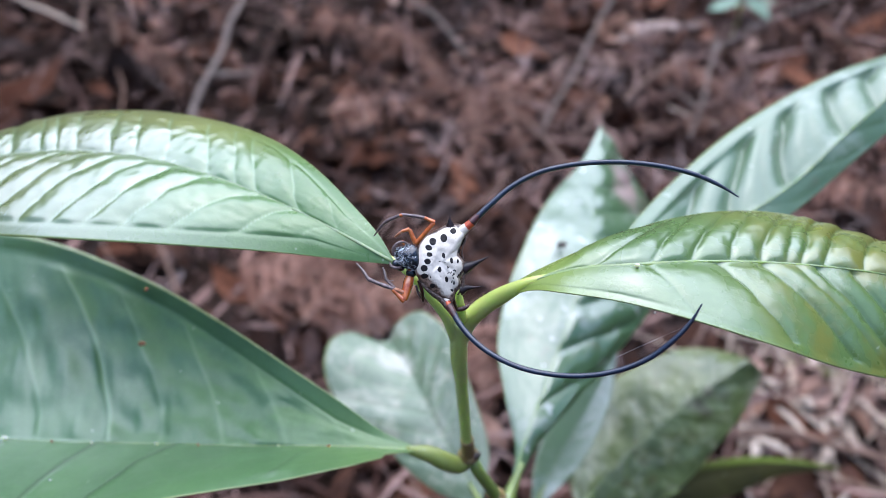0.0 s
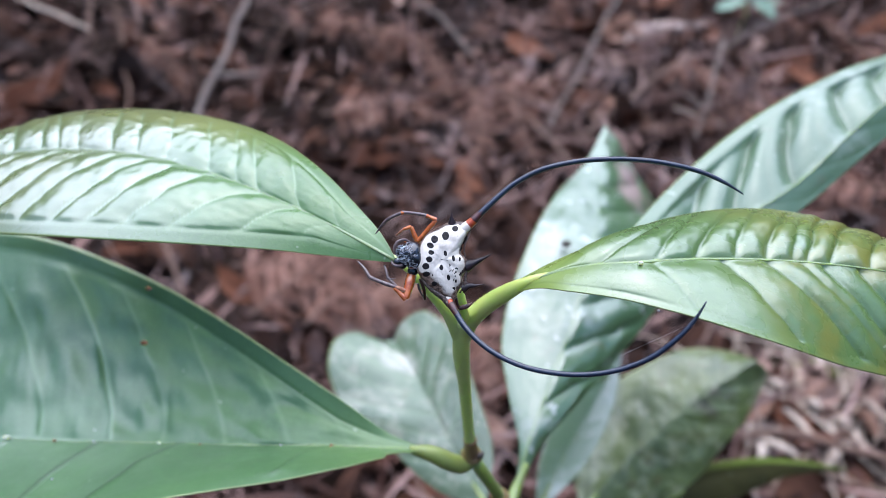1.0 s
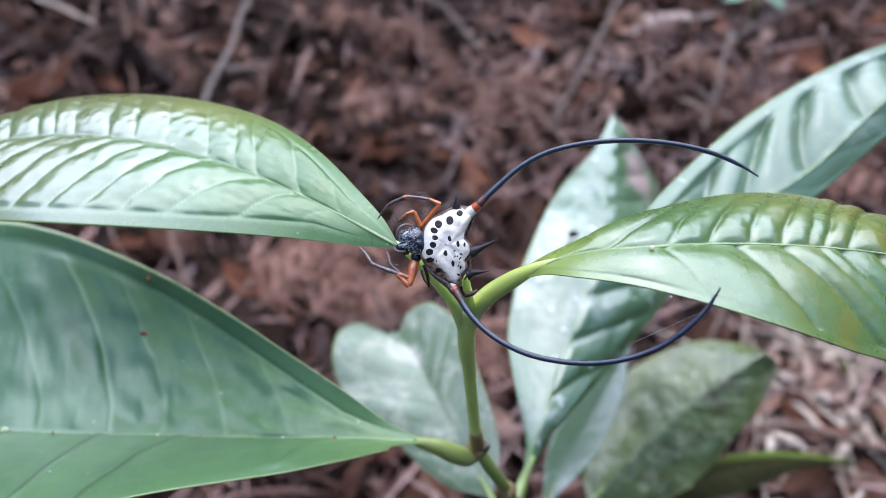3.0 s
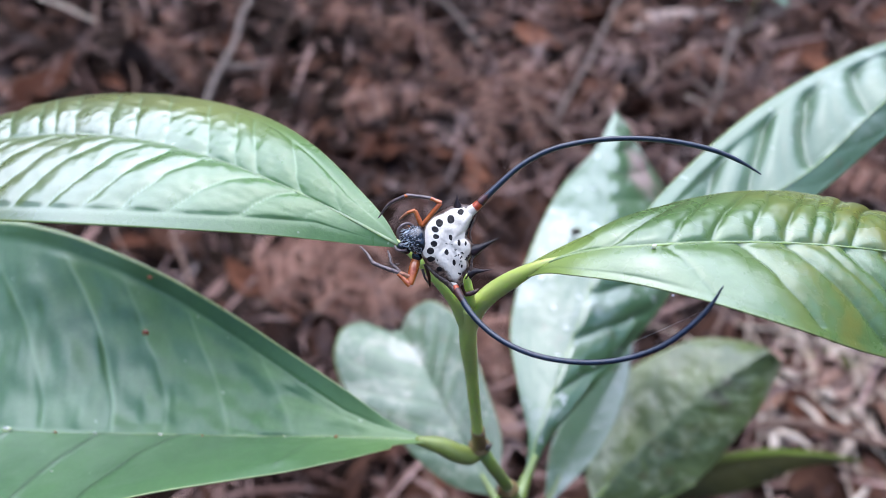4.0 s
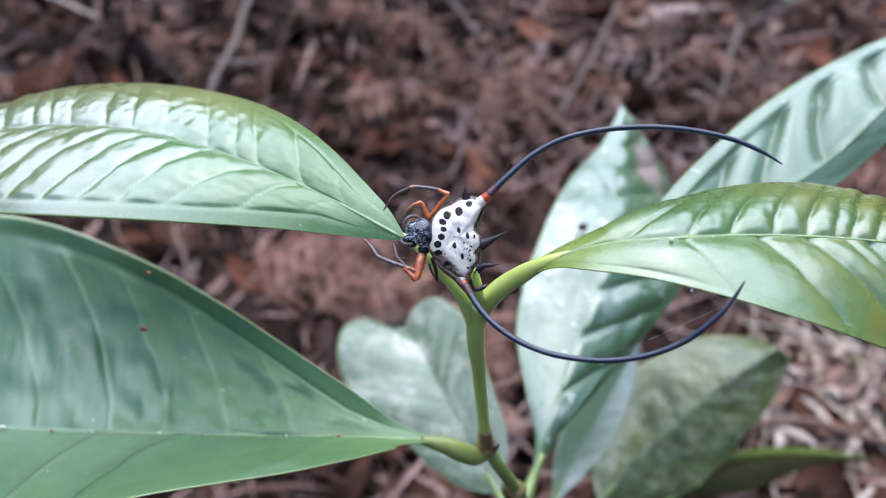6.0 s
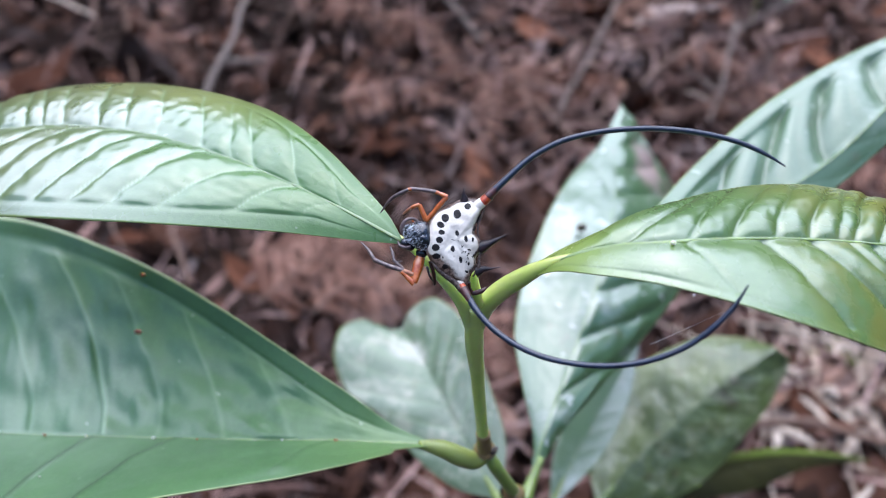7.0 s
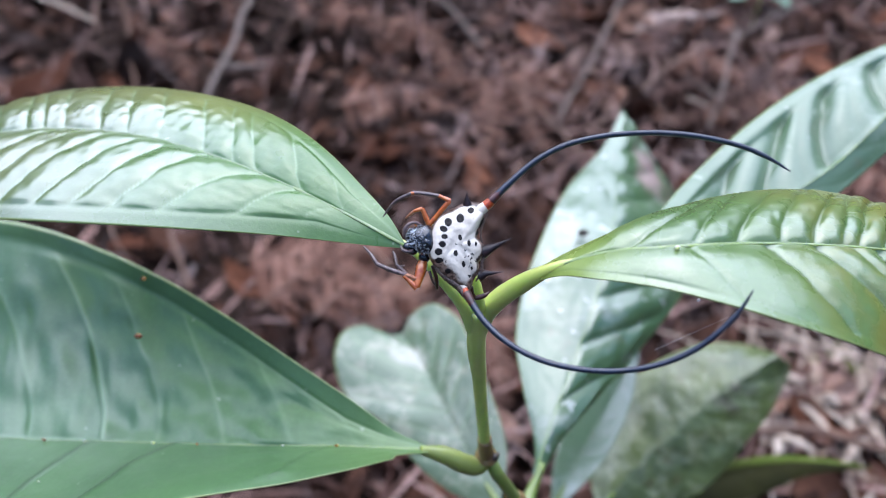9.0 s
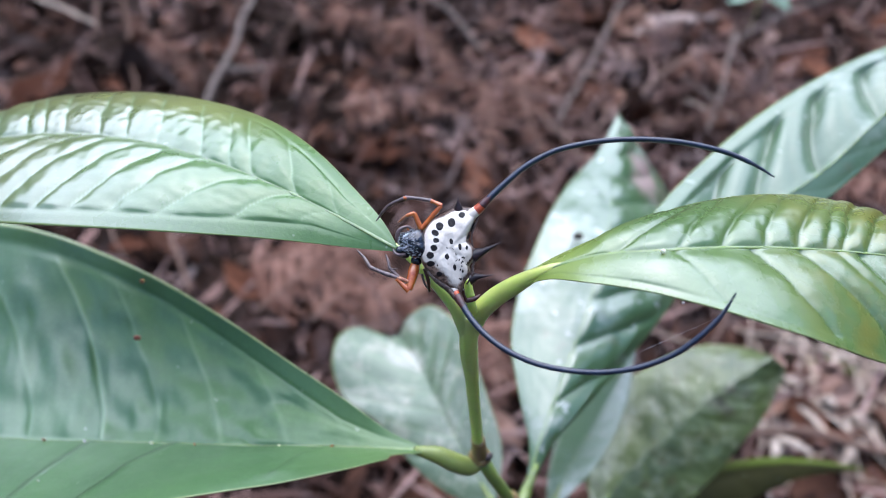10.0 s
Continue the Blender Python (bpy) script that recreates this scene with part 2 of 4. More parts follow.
# ---- mesh helpers; lengths in millimetres ----
def spline(points, n):
    """n points at even steps on a smooth curve through the points."""
    p = np.array(points, float)
    t = np.concatenate([[0], np.cumsum(np.linalg.norm(np.diff(p, axis=0), axis=1))])
    t /= t[-1]
    d = np.gradient(p, t, axis=0) if len(p) > 2 else np.repeat((p[1:] - p[:1]), 2, 0)
    s = np.linspace(0, 1, n)
    i = np.clip(np.searchsorted(t, s, "right") - 1, 0, len(p) - 2)
    h = (t[i + 1] - t[i])[:, None]
    u = ((s - t[i])[:, None]) / h
    return (2 * u**3 - 3 * u**2 + 1) * p[i] + (u**3 - 2 * u**2 + u) * h * d[i] + (3 * u**2 - 2 * u**3) * p[i + 1] + (u**3 - u**2) * h * d[i + 1]


def tube(points, radii, n=24, seg=10, flat=1.0, rough=0.0):
    """A round rod along a smooth curve, with its ends closed. radii: from start to end."""
    c = spline(points, n)
    r = np.interp(np.linspace(0, 1, n), np.linspace(0, 1, len(radii)), radii)
    tan = np.gradient(c, axis=0)
    tan /= np.linalg.norm(tan, axis=1)[:, None] + 1e-12
    up = np.array([0.0, 0.0, 1.0]) if abs(tan[0][2]) < 0.9 else np.array([0.0, 1.0, 0.0])
    verts, faces = [], []
    for k in range(n):
        side = np.cross(tan[k], up)
        side /= np.linalg.norm(side)
        up = np.cross(side, tan[k])
        for j in range(seg):
            a = 2 * math.pi * j / seg
            w = r[k] * (1 + rough * noise.noise(Vector((k * 0.9, j * 1.7, c[k][0]))))
            verts.append(c[k] + w * (math.cos(a) * side + flat * math.sin(a) * up))
    for k in range(n - 1):
        for j in range(seg):
            a, b = k * seg + j, k * seg + (j + 1) % seg
            faces.append((a, b, b + seg, a + seg))
    faces.append(tuple(range(seg - 1, -1, -1)))
    faces.append(tuple((n - 1) * seg + j for j in range(seg)))
    return verts, faces


def ball(centre, size, seg=20, rings=12, turn=0.0, dent=None):
    """An egg shape; turn in degrees about z; dent(direction) scales it."""
    verts, faces = [], []
    m = Matrix.Rotation(radians(turn), 3, "Z")
    for i in range(rings + 1):
        th = math.pi * i / rings
        for j in range(seg):
            a = 2 * math.pi * j / seg
            d = Vector((math.sin(th) * math.cos(a), math.sin(th) * math.sin(a), math.cos(th)))
            k = dent(d) if dent else 1.0
            verts.append(Vector(centre) + m @ Vector((d.x * size[0] * k, d.y * size[1] * k, d.z * size[2] * k)))
    for i in range(rings):
        for j in range(seg):
            a, b = i * seg + j, i * seg + (j + 1) % seg
            faces.append((a, a + seg, b + seg, b))
    return verts, faces


def joined(*pieces):
    verts, faces = [], []
    for v, f in pieces:
        o = len(verts)
        verts += list(v)
        faces += [tuple(i + o for i in q) for q in f]
    return verts, faces


def mesh(name, shape, material, smooth=True, attributes=None, origin=(0, 0, 0)):
    v, f = shape
    me = bpy.data.meshes.new(name)
    me.from_pydata([((p[0] - origin[0]) * MM, (p[1] - origin[1]) * MM, (p[2] - origin[2]) * MM) for p in v], [], f)
    if smooth:
        me.shade_smooth()
    for key, values in (attributes or {}).items():
        me.attributes.new(key, "FLOAT", "POINT").data.foreach_set("value", np.array(values, np.float32))
    me.materials.append(material)
    me.validate()
    return me


def part(name, shape, material, parent, label="", origin=(0, 0, 0), **more):
    ob = new(name, mesh(name, shape, material, origin=origin, **more))
    ob.parent = parent
    return tagged(ob, label) if label else ob


# ---- the ground ----
def ground_height(x, y):
    """Metres; a slightly rolling forest floor."""
    p = Vector((x, y, 0))
    return 0.016 * noise.noise(p * 5.0) + 0.010 * noise.noise(p * 14.0) + 0.004 * noise.noise(p * 45.0) + 0.05 * noise.noise(p * 0.5) * min(1.0, p.length / 4)


def build_ground():
    near = [-0.8 + 0.02 * i for i in range(101)]
    axis_x = [-400, -120, -40, -14, -6, -3, -1.8] + [v - 0.2 for v in near] + [1.8, 3, 6, 14, 40, 120, 400]
    axis_y = [-400, -120, -40, -14, -6, -3, -1.6] + [v + 0.1 for v in near] + [2.2, 3.4, 6, 14, 40, 120, 400]
    verts = [(1000 * x, 1000 * y, 1000 * ground_height(x, y) - 12) for y in axis_y for x in axis_x]
    n = len(axis_x)
    faces = [(j * n + i, j * n + i + 1, (j + 1) * n + i + 1, (j + 1) * n + i) for j in range(len(axis_y) - 1) for i in range(n - 1)]
    ob = new("ground", mesh("ground", (verts, faces), M_SOIL))
    tagged(ob, "dark brown forest soil under dry leaf litter", "ground", kind="structure")



def build_horizon_block():
    """An unseen plain wall of trees, added all round the clearing to block the low sky."""
    verts, faces, n = [], [], 96
    for i in range(n):
        a = 2 * math.pi * i / n
        r = 9000 + 500 * noise.noise(Vector((math.cos(a) * 6, math.sin(a) * 6, 0)))
        top = 4300 + 1300 * noise.noise(Vector((math.cos(a) * 9, math.sin(a) * 9, 5)))
        for k, z in ((1.0, -200), (1.0, top * 0.5), (1.03, top), (1.12, top), (1.15, -200)):
            verts.append((r * k * math.cos(a), r * k * math.sin(a), z))
    for i in range(n):
        for k in range(4):
            a, b = 5 * i + k, 5 * ((i + 1) % n) + k
            faces.append((a, b, b + 1, a + 1))
    ob = new("backdrop", mesh("backdrop", (verts, faces), M_HORIZON_BLOCK))
    tagged(ob, "unseen dark green wall added around the clearing to block low sky", "forest", kind="structure")


build_ground()
build_horizon_block()


# ---- the shrub ----
ROOT = (12.0, 68.0, 0.0)
shrub = new("shrub")
shrub.matrix_world = pose(ROOT[0] * MM, ROOT[1] * MM, -0.012)
ORIGIN = (ROOT[0], ROOT[1], -12.0)
tagged(shrub, "young shrub with large glossy veined green leaves", "shrub")


def grown(name, shape, material, parent=shrub, label="", **more):
    return part(name, shape, material, parent, label, origin=ORIGIN, **more)


def even_veins(count, sweep, warp):
    """Side veins at even steps: for each where it leaves the midrib and where it would meet the margin, as shares of the length."""
    roots = [(k / count) ** (1 / warp) for k in range(1, count)]
    return [(u, u + sweep * (0.55 + 0.45 * math.sin(math.pi * u))) for u in roots]


def leaf(label, material, mid, one, two, veins_one, veins_two, bend=(1.2, 1.2), quilt=(0.5, 0.5), crease=0.25, dome=(0.06, 0.06), band=((0, 0), (0, 0)), crinkle=0.0, rib=0.45,
         nu=150, nv=26, groove=0.0, facing=(0, -0.7, 0.7), wave=0.0, thick=0.14, ripple=(0.0, 0.0), fine=0.3, vein_width=0.2, steep=2.4, level=(0.75, 0.75), rib_material=M_RIB):
    """A blade hung between its midrib and its two margins; pairs hold a value for side one and side two. veins: (root, end) or (root, end, depth);
    bend: how the veins curve; quilt: how deep they sink, in mm; crease: the sharp share of that; dome: how far a half arches, as a share of its width;
    band: the width in mm of the plain strip along the margin and how far it tips; crinkle: small folds beside the midrib; level: how high the fields stand over the midrib; ripple, wave: uneven ground."""
    m, a, b = spline(mid, nu), spline(one, nu), spline(two, nu)
    length = float(np.linalg.norm(np.diff(m, axis=0), axis=1).sum())
    tan = np.gradient(m, axis=0)
    tan /= np.linalg.norm(tan, axis=1)[:, None]
    lists = []
    for given in (veins_one, veins_two):
        v = [(-0.12, -0.08, 0.0), (-0.02, 0.03, 0.3)] + [(q + (1.0,))[:3] for q in given] + [(1.03, 1.06, 0.3), (1.12, 1.16, 0.0)]
        lists.append(np.array(v, float))
    verts, vein, across, along = [], [], [], []
    face = np.array(facing, float)
    for k in range(nu):
        u = k / (nu - 1)
        for j in range(-nv, nv + 1):
            side = 0 if j > 0 else 1
            s = abs(j) / nv
            span = (b if side else a)[k] - m[k]
            w = np.linalg.norm(span) + 1e-9
            nrm = np.cross(tan[k], span / w)
            nrm /= np.linalg.norm(nrm) + 1e-9
            if nrm @ face < 0:
                nrm = -nrm
            v = lists[side]
            at = v[:, 0] + (v[:, 1] - v[:, 0]) * s ** bend[side] + 0.006 * noise.noise(Vector((u * 9, s * 4, 3.1 + 5 * side)))
            i = min(max(int(np.searchsorted(at, u)) - 1, 0), len(at) - 2)
            gap = max(1e-4, at[i + 1] - at[i])
            fr = min(1.0, max(0.0, (u - at[i]) / gap))
            strip, tip = band[side]
            s0 = max(0.55, 1 - strip / w) if strip else 0.93
            fade = min(1, s / 0.05) * min(1, max(0.0, (s0 - s) / (0.035 if strip else 0.12))) * min(1, w / 6.0)
            soft = min(1, s / 0.05) * min(1, max(0.0, (s0 - s) / 0.2)) * min(1, w / 6.0)
            gap *= length
            d0, d1 = fr * gap, (1 - fr) * gap
            k0 = (1 - crease) * (1 - fr) ** steep + crease * math.exp(-(d0 / 0.4) ** 2)
            k1 = (1 - crease) * fr ** steep + crease * math.exp(-(d1 / 0.4) ** 2)
            h = quilt[side] * min(1, gap / 3.0) * fade * (level[side] - v[i, 2] * k0 - v[i + 1, 2] * k1) * min(1, u / 0.12)
            h += dome[side] * w * math.sin(math.pi * min(1.0, s)) * (1 - 0.3 * s)
            h -= groove * min(1, w / 8) * min(1, u / 0.3) * math.exp(-((s * w) / 1.1) ** 2)
            if strip:
                h += tip * w * max(0.0, s - s0) - min(0.12, 0.05 * strip) * min(1, w / 6) * math.exp(-((s - s0) * w / 0.35) ** 2)
            h += ripple[side] * min(1, w / 14) ** 1.5 * (noise.noise(Vector((u * 13, s * 2.6, 7 + 3 * side))) + 0.6 * noise.noise(Vector((u * 26, s * 5.5, 1 + 3 * side)))) * soft
            h += fine * ripple[side] * min(1, w / 12) * noise.noise(Vector((u * 60, s * 11, 2 + 3 * side))) * fade
            if crinkle:
                h += crinkle * (1.0 if side == 0 else 0.25) * noise.noise(Vector((u * 75, s * 2.5, side))) * math.exp(-((s - 0.22) / 0.25) ** 2) * min(1, w / 8) * fade
                h += 0.3 * crinkle * noise.noise(Vector((u * 48, s * 7, 5 + side))) * min(1, w / 9) * fade
            h += wave * noise.noise(Vector((u * 6, s * 1.5 + 4 * side, 1.7))) * s * min(1, w / 5)
            h *= min(1.0, w / 4.5) ** 1.5
            verts.append(m[k] + span * s + nrm * h)
            on = max(v[i, 2] * math.exp(-(d0 / vein_width) ** 2), v[i + 1, 2] * math.exp(-(d1 / vein_width) ** 2)) * min(1, s / 0.02) * min(1, max(0.0, (s0 + 0.01 - s) / 0.1))
            vein.append(max(on, 0.35 * math.exp(-((s - s0) * w / 0.2) ** 2) if strip else 0.0))
            across.append(s if j > 0 else -s)
            along.append(u)
    n = 2 * nv + 1
    faces = [(k * n + j, k * n + j + 1, (k + 1) * n + j + 1, (k + 1) * n + j) for k in range(nu - 1) for j in range(n - 1)]
    ob = grown("leaf", (verts, faces), material, shrub, label, attributes={"vein": vein, "across": across, "along": along})
    so = ob.modifiers.new("thickness", "SOLIDIFY")
    so.thickness, so.offset = thick * MM, 0.0
    base = [np.array(verts[k * n + nv]) + face * 0.02 for k in range(0, nu, max(1, nu // 30))]
    grown("midrib", tube(base, [rib, rib * 0.75, rib * 0.5, rib * 0.18], n=60, seg=8, flat=0.55), rib_material, ob)
    return ob


def petiole(parent, points, radii, material=M_STEM):
    return grown("petiole", tube(points, radii, n=26, seg=14), material, parent)


leaf_a = leaf("glossy young green leaf with quilted veins and olive margin", M_LEAF_YOUNG,
    [(-5.64, 61.2, 336.7), (-12.33, 65.8, 337.1), (-19.66, 70.4, 337.5), (-27.4, 74.8, 337.6), (-38.2, 79.9, 337.1), (-53.4, 84.7, 334.8), (-71.6, 86.4, 330.9), (-91.9, 84.5, 326.1)],
    [(-5.64, 61.3, 336.8), (-6.8, 63.5, 337.4), (-10.5, 69.2, 337.7), (-17.06, 77.8, 337.8), (-26.3, 87.3, 336), (-39.9, 93.4, 335), (-49.5, 96.1, 333.5), (-58.9, 97.2, 331.8), (-68.1, 96.1, 329.2), (-79.8, 91.1, 327.1), (-91.9, 84.5, 326.1)],
    [(-5.64, 61, 336.5), (-8.61, 62, 335.8), (-18.89, 63.6, 335.9), (-32.2, 64.3, 336.6), (-46.6, 66.4, 335.6), (-59.6, 70.1, 332.9), (-75.4, 76.3, 329.2), (-91.9, 84.5, 326.1)],
    [(0.09, 0.16, 0.6), (0.155, 0.24), (0.225, 0.325), (0.262, 0.355, 0.7), (0.312, 0.405), (0.384, 0.46), (0.436, 0.51), (0.484, 0.543), (0.545, 0.605), (0.578, 0.645), (0.606, 0.665), (0.66, 0.71), (0.715, 0.76), (0.77, 0.81), (0.83, 0.87)],
    [(0.10, 0.15, 0.6), (0.155, 0.23), (0.205, 0.325), (0.292, 0.38), (0.345, 0.435), (0.39, 0.49), (0.443, 0.55), (0.498, 0.60), (0.545, 0.665), (0.60, 0.73), (0.655, 0.78), (0.71, 0.83), (0.77, 0.88)],
    bend=(1.1, 0.75), quilt=(0.46, 0.46), crease=0.12, dome=(0.09, 0.08), band=((1.9, -0.12), (2.0, -0.12)), crinkle=0.18, ripple=(0.17, 0.17), fine=0.5, rib=0.26, nu=300, nv=52, groove=0.3)
petiole(leaf_a, [(2.28, 59.8, 318.4), (1.9, 59.4, 324.2), (0.82, 59.9, 328.4), (-1.61, 60.7, 332.1), (-4.55, 61.8, 335.1), (-6.85, 62.7, 336.3)], [0.3, 0.9, 1.1, 0.95, 0.7, 0.3])

leaf_r = leaf("glossy yellow-green leaf arching out with sunken veins", M_LEAF_YOUNG2,
    [(6.31, 59.1, 332.9), (9.76, 57.6, 337.4), (13.2, 57, 339.7), (20.3, 55.5, 342.4), (27.2, 57.2, 341.2), (35, 58.5, 339.7), (45.3, 59.3, 337.7), (56.8, 60.2, 334.3), (79.7, 61.6, 324.4)],
    [(6.19, 59.4, 332.9), (9.67, 59.4, 336.4), (13.62, 59.9, 338.8), (20.4, 63.2, 339.3), (27.8, 66.9, 338.4), (35.6, 69.5, 337.1), (43.5, 70.9, 335.1), (51.1, 70.2, 333), (60.3, 69, 330.4), (69.7, 66.3, 327.7), (79.7, 61.6, 324.4)],
    [(6.55, 58.8, 332.9), (9.96, 56.2, 337.4), (12.8, 53.6, 339.8), (17.97, 50.8, 341.6), (23.1, 48.7, 341.9), (31.7, 47.2, 339.7), (43, 48.5, 333.3), (55.5, 50.7, 327.7), (67.5, 54.6, 324.5), (79.7, 61.6, 324.4)],
    [(0.10, 0.19, 0.15), (0.165, 0.30), (0.243, 0.345, 0.7), (0.303, 0.405), (0.362, 0.45, 0.7), (0.408, 0.51), (0.448, 0.53, 0.6), (0.472, 0.565), (0.508, 0.61), (0.57, 0.67), (0.64, 0.73), (0.72, 0.80), (0.80, 0.87)],
    [(0.13, 0.18, 0.1), (0.232, 0.30, 0.5), (0.34, 0.435), (0.408, 0.56), (0.46, 0.61, 0.5), (0.492, 0.64), (0.55, 0.69), (0.62, 0.75), (0.70, 0.82), (0.79, 0.88)],
    bend=(1.3, 1.2), level=(0.75, 0.2), quilt=(0.75, 0.62), crease=0.3, dome=(0.10, 0.07), band=((1.0, -0.05), (0.9, 0.1)), crinkle=0.10, ripple=(0.12, 0.10), rib=0.32, nu=280, nv=48, groove=0.25, vein_width=0.3, rib_material=M_RIB_PALE)
petiole(leaf_r, [(2.28, 59.8, 318.4), (2.19, 59.6, 324.1), (2.76, 59.7, 327.1), (4.42, 59.3, 330.6), (7.09, 58.8, 333.9), (9.79, 57.7, 337.2), (12.65, 57.1, 339.2)], [0.3, 0.85, 1.15, 1.15, 1.0, 0.6, 0.2])
for spot_at, size in (((20.1, 54.9, 342.7), 0.28), ((25.5, 49, 341.6), 0.12), ((21, 49.3, 341.8), 0.14)):
    grown("speck", ball(spot_at, (size, size * 0.7, size), 10, 6), M_SPECK, leaf_r, "tiny whitish speck")

leaf_c = leaf("broad dark green leaf folded upward along its midrib", M_LEAF_OLD,
    [(-3.27, 59.5, 298.3), (-15.31, 59.3, 299.5), (-32, 59.4, 299.6), (-50.3, 61.8, 296.3), (-69.9, 64.3, 293.2), (-88.7, 67.3, 290.5), (-111.6, 70.6, 289.6)],
    [(-3.27, 59.6, 298.4), (-8.8, 61.7, 299.4), (-15.7, 65.5, 302.1), (-24.6, 70.8, 304.4), (-34.3, 77.3, 305.5), (-44.8, 83.9, 306.3), (-55.9, 90, 306.1), (-66.7, 94.3, 306.9), (-77.9, 97.3, 306.4), (-90.5, 96.9, 304.6), (-103.2, 85.8, 297.7), (-111.6, 70.6, 289.6)],
    [(-3.27, 59.4, 298.1), (-7.61, 56.9, 301.4), (-14.23, 53, 304.5), (-21.3, 50.3, 306), (-28.3, 48.5, 307.1), (-38.1, 45.8, 308.6), (-48.9, 43.9, 306.7), (-64.9, 45.1, 300.8), (-86.8, 54, 292.7), (-111.6, 70.6, 289.6)],
    [(0.10, 0.15, 0.25), (0.18, 0.25, 0.35), (0.267, 0.365, 0.55), (0.36, 0.465, 0.5), (0.44, 0.555, 1.1), (0.554, 0.68, 0.65), (0.66, 0.78, 0.5), (0.77, 0.87, 0.5)],
    [(0.127, 0.20, 0.4), (0.32, 0.41), (0.445, 0.51), (0.593, 0.66), (0.72, 0.79)],
    bend=(1.6, 0.8), level=(0.1, 0.1), quilt=(-0.30, -0.65), crease=0.36, dome=(-0.05, 0.04), band=((3.2, 0.3), (0, 0)), crinkle=0.12, ripple=(0.75, 0.2), fine=0.10, rib=0.28, nu=280, nv=48, wave=0.6, steep=3.0, vein_width=0.42, rib_material=M_RIB_PALE)
petiole(leaf_c, [(4.17, 60.9, 294), (2.68, 59.8, 293.6), (0.51, 59.3, 295.2), (-1.86, 59.5, 296.9), (-5.35, 59.3, 298.8)], [1.15, 1.4, 1.4, 1.15, 0.55], M_STALK)
for spot_at, size, mat in (((-47.5, 75, 303.9), 0.6, M_SPECK_RED), ((-48.8, 84.4, 306.2), 0.45, M_SPECK_RED), ((-42, 59.4, 300.2), 0.35, M_SPECK), ((-40.2, 57.7, 300.8), 0.2, M_SPECK), ((-68.6, 63.9, 294.2), 0.6, M_SPECK), ((-54.3, 52.4, 302.5), 0.2, M_SPECK), ((-60.4, 62.8, 295.2), 0.3, M_SPECK_RED), ((-53.6, 61.9, 296.4), 0.25, M_SPECK), ((-35.9, 59.2, 300.2), 0.22, M_SPECK_RED), ((-24.1, 59.1, 300.2), 0.2, M_SPECK), ((-16.72, 59.1, 300.1), 0.3, M_SPECK_RED)):
    grown("speck", ball(spot_at, (size, size * 0.6, size * 0.8), 10, 6), mat, leaf_c)

leaf_b = leaf("upright waxy green leaf reflecting the sky, pale patches and pink scars", M_LEAF_STAINED,
    [(12.92, 70.3, 265.2), (15.7, 78.2, 268.0), (21.7, 92.7, 270.7), (28.5, 109.5, 273.3), (34.5, 129.2, 274.7), (39.5, 151.7, 273.1), (44, 175.7, 273.1)],
    [(12.92, 70.4, 265.4), (14.04, 77.5, 266.8), (12.52, 89.3, 268.7), (11.52, 100.9, 270.4), (13.57, 111.7, 272.7), (18.27, 124.5, 275.6), (26, 142.9, 274.2), (36.8, 160, 272.9), (44, 175.7, 273.1)],
    [(13.24, 70.3, 265.2), (18.4, 78.9, 266.5), (26.5, 88.7, 266.0), (37.2, 101.7, 264.8), (48.7, 116.5, 264.3), (59.7, 142.2, 256.0), (57.3, 159.4, 258.4), (50.9, 168.7, 264.9), (44, 175.7, 273.1)],
    even_veins(10, 0.14, 1.25), even_veins(10, 0.14, 1.25), quilt=(0.18, 1.7), dome=(0.05, 0.05), rib=0.3, nu=150, nv=26, ripple=(0.3, 0.3))
grown("speck", ball((27, 124.1, 277.3), (1.2, 0.6, 1.0), 12, 8), M_BUD, leaf_b, "small dark hole")
petiole(leaf_b, [(13.4, 62.6, 252), (11.48, 66.6, 264.3), (12.92, 70.3, 265.2), (15.26, 74.9, 267)], [1.6, 1.5, 1.25, 0.5], M_PETIOLE)

# the wide vein_width spreads that painted shade over each vein's hollow
leaf_d = leaf("long waxy green leaf, sunken side veins with painted shade", M_LEAF_DULL,
    [(25.3, 81.2, 314.3), (36.2, 87.7, 312.4), (48.4, 94.9, 311.1), (61.2, 103.4, 312.4), (73.8, 114.0, 316.0), (87.7, 125.3, 318.7), (111.0, 142.5, 321.7), (134.8, 157.0, 325.1)],
    [(25.3, 81.3, 314.4), (30.2, 91.1, 312.9), (41.7, 105.3, 313), (54.3, 117, 314.7), (67.1, 125.8, 316.5), (80.1, 132.9, 317.9), (93.7, 139, 318.4), (113.8, 147, 320.7), (134.8, 157, 325.1)],
    [(25.5, 81.0, 314.2), (37.7, 85.2, 311.2), (48.9, 91.4, 309.4), (60.8, 99.2, 309.4), (73.6, 109.4, 311.8), (87.3, 120.1, 314.9), (101.8, 131.1, 317.7), (118.9, 144.3, 319.5), (134.8, 157.0, 325.1)],
    [(0.14, 0.28), (0.215, 0.40), (0.275, 0.42, 0.2), (0.325, 0.47), (0.39, 0.50, 0.2), (0.45, 0.54), (0.53, 0.61), (0.61, 0.69), (0.70, 0.77), (0.80, 0.86)], even_veins(11, 0.12, 1.25),
    bend=(1.6, 1.2), quilt=(2.7, 0.2), crease=0.0, dome=(0.05, 0.02), band=((2.6, -0.05), (0, 0)), steep=2.3, vein_width=0.8, level=(0.12, 0.12), ripple=(0.15, 0.15), rib=0.22, nu=180, nv=30)
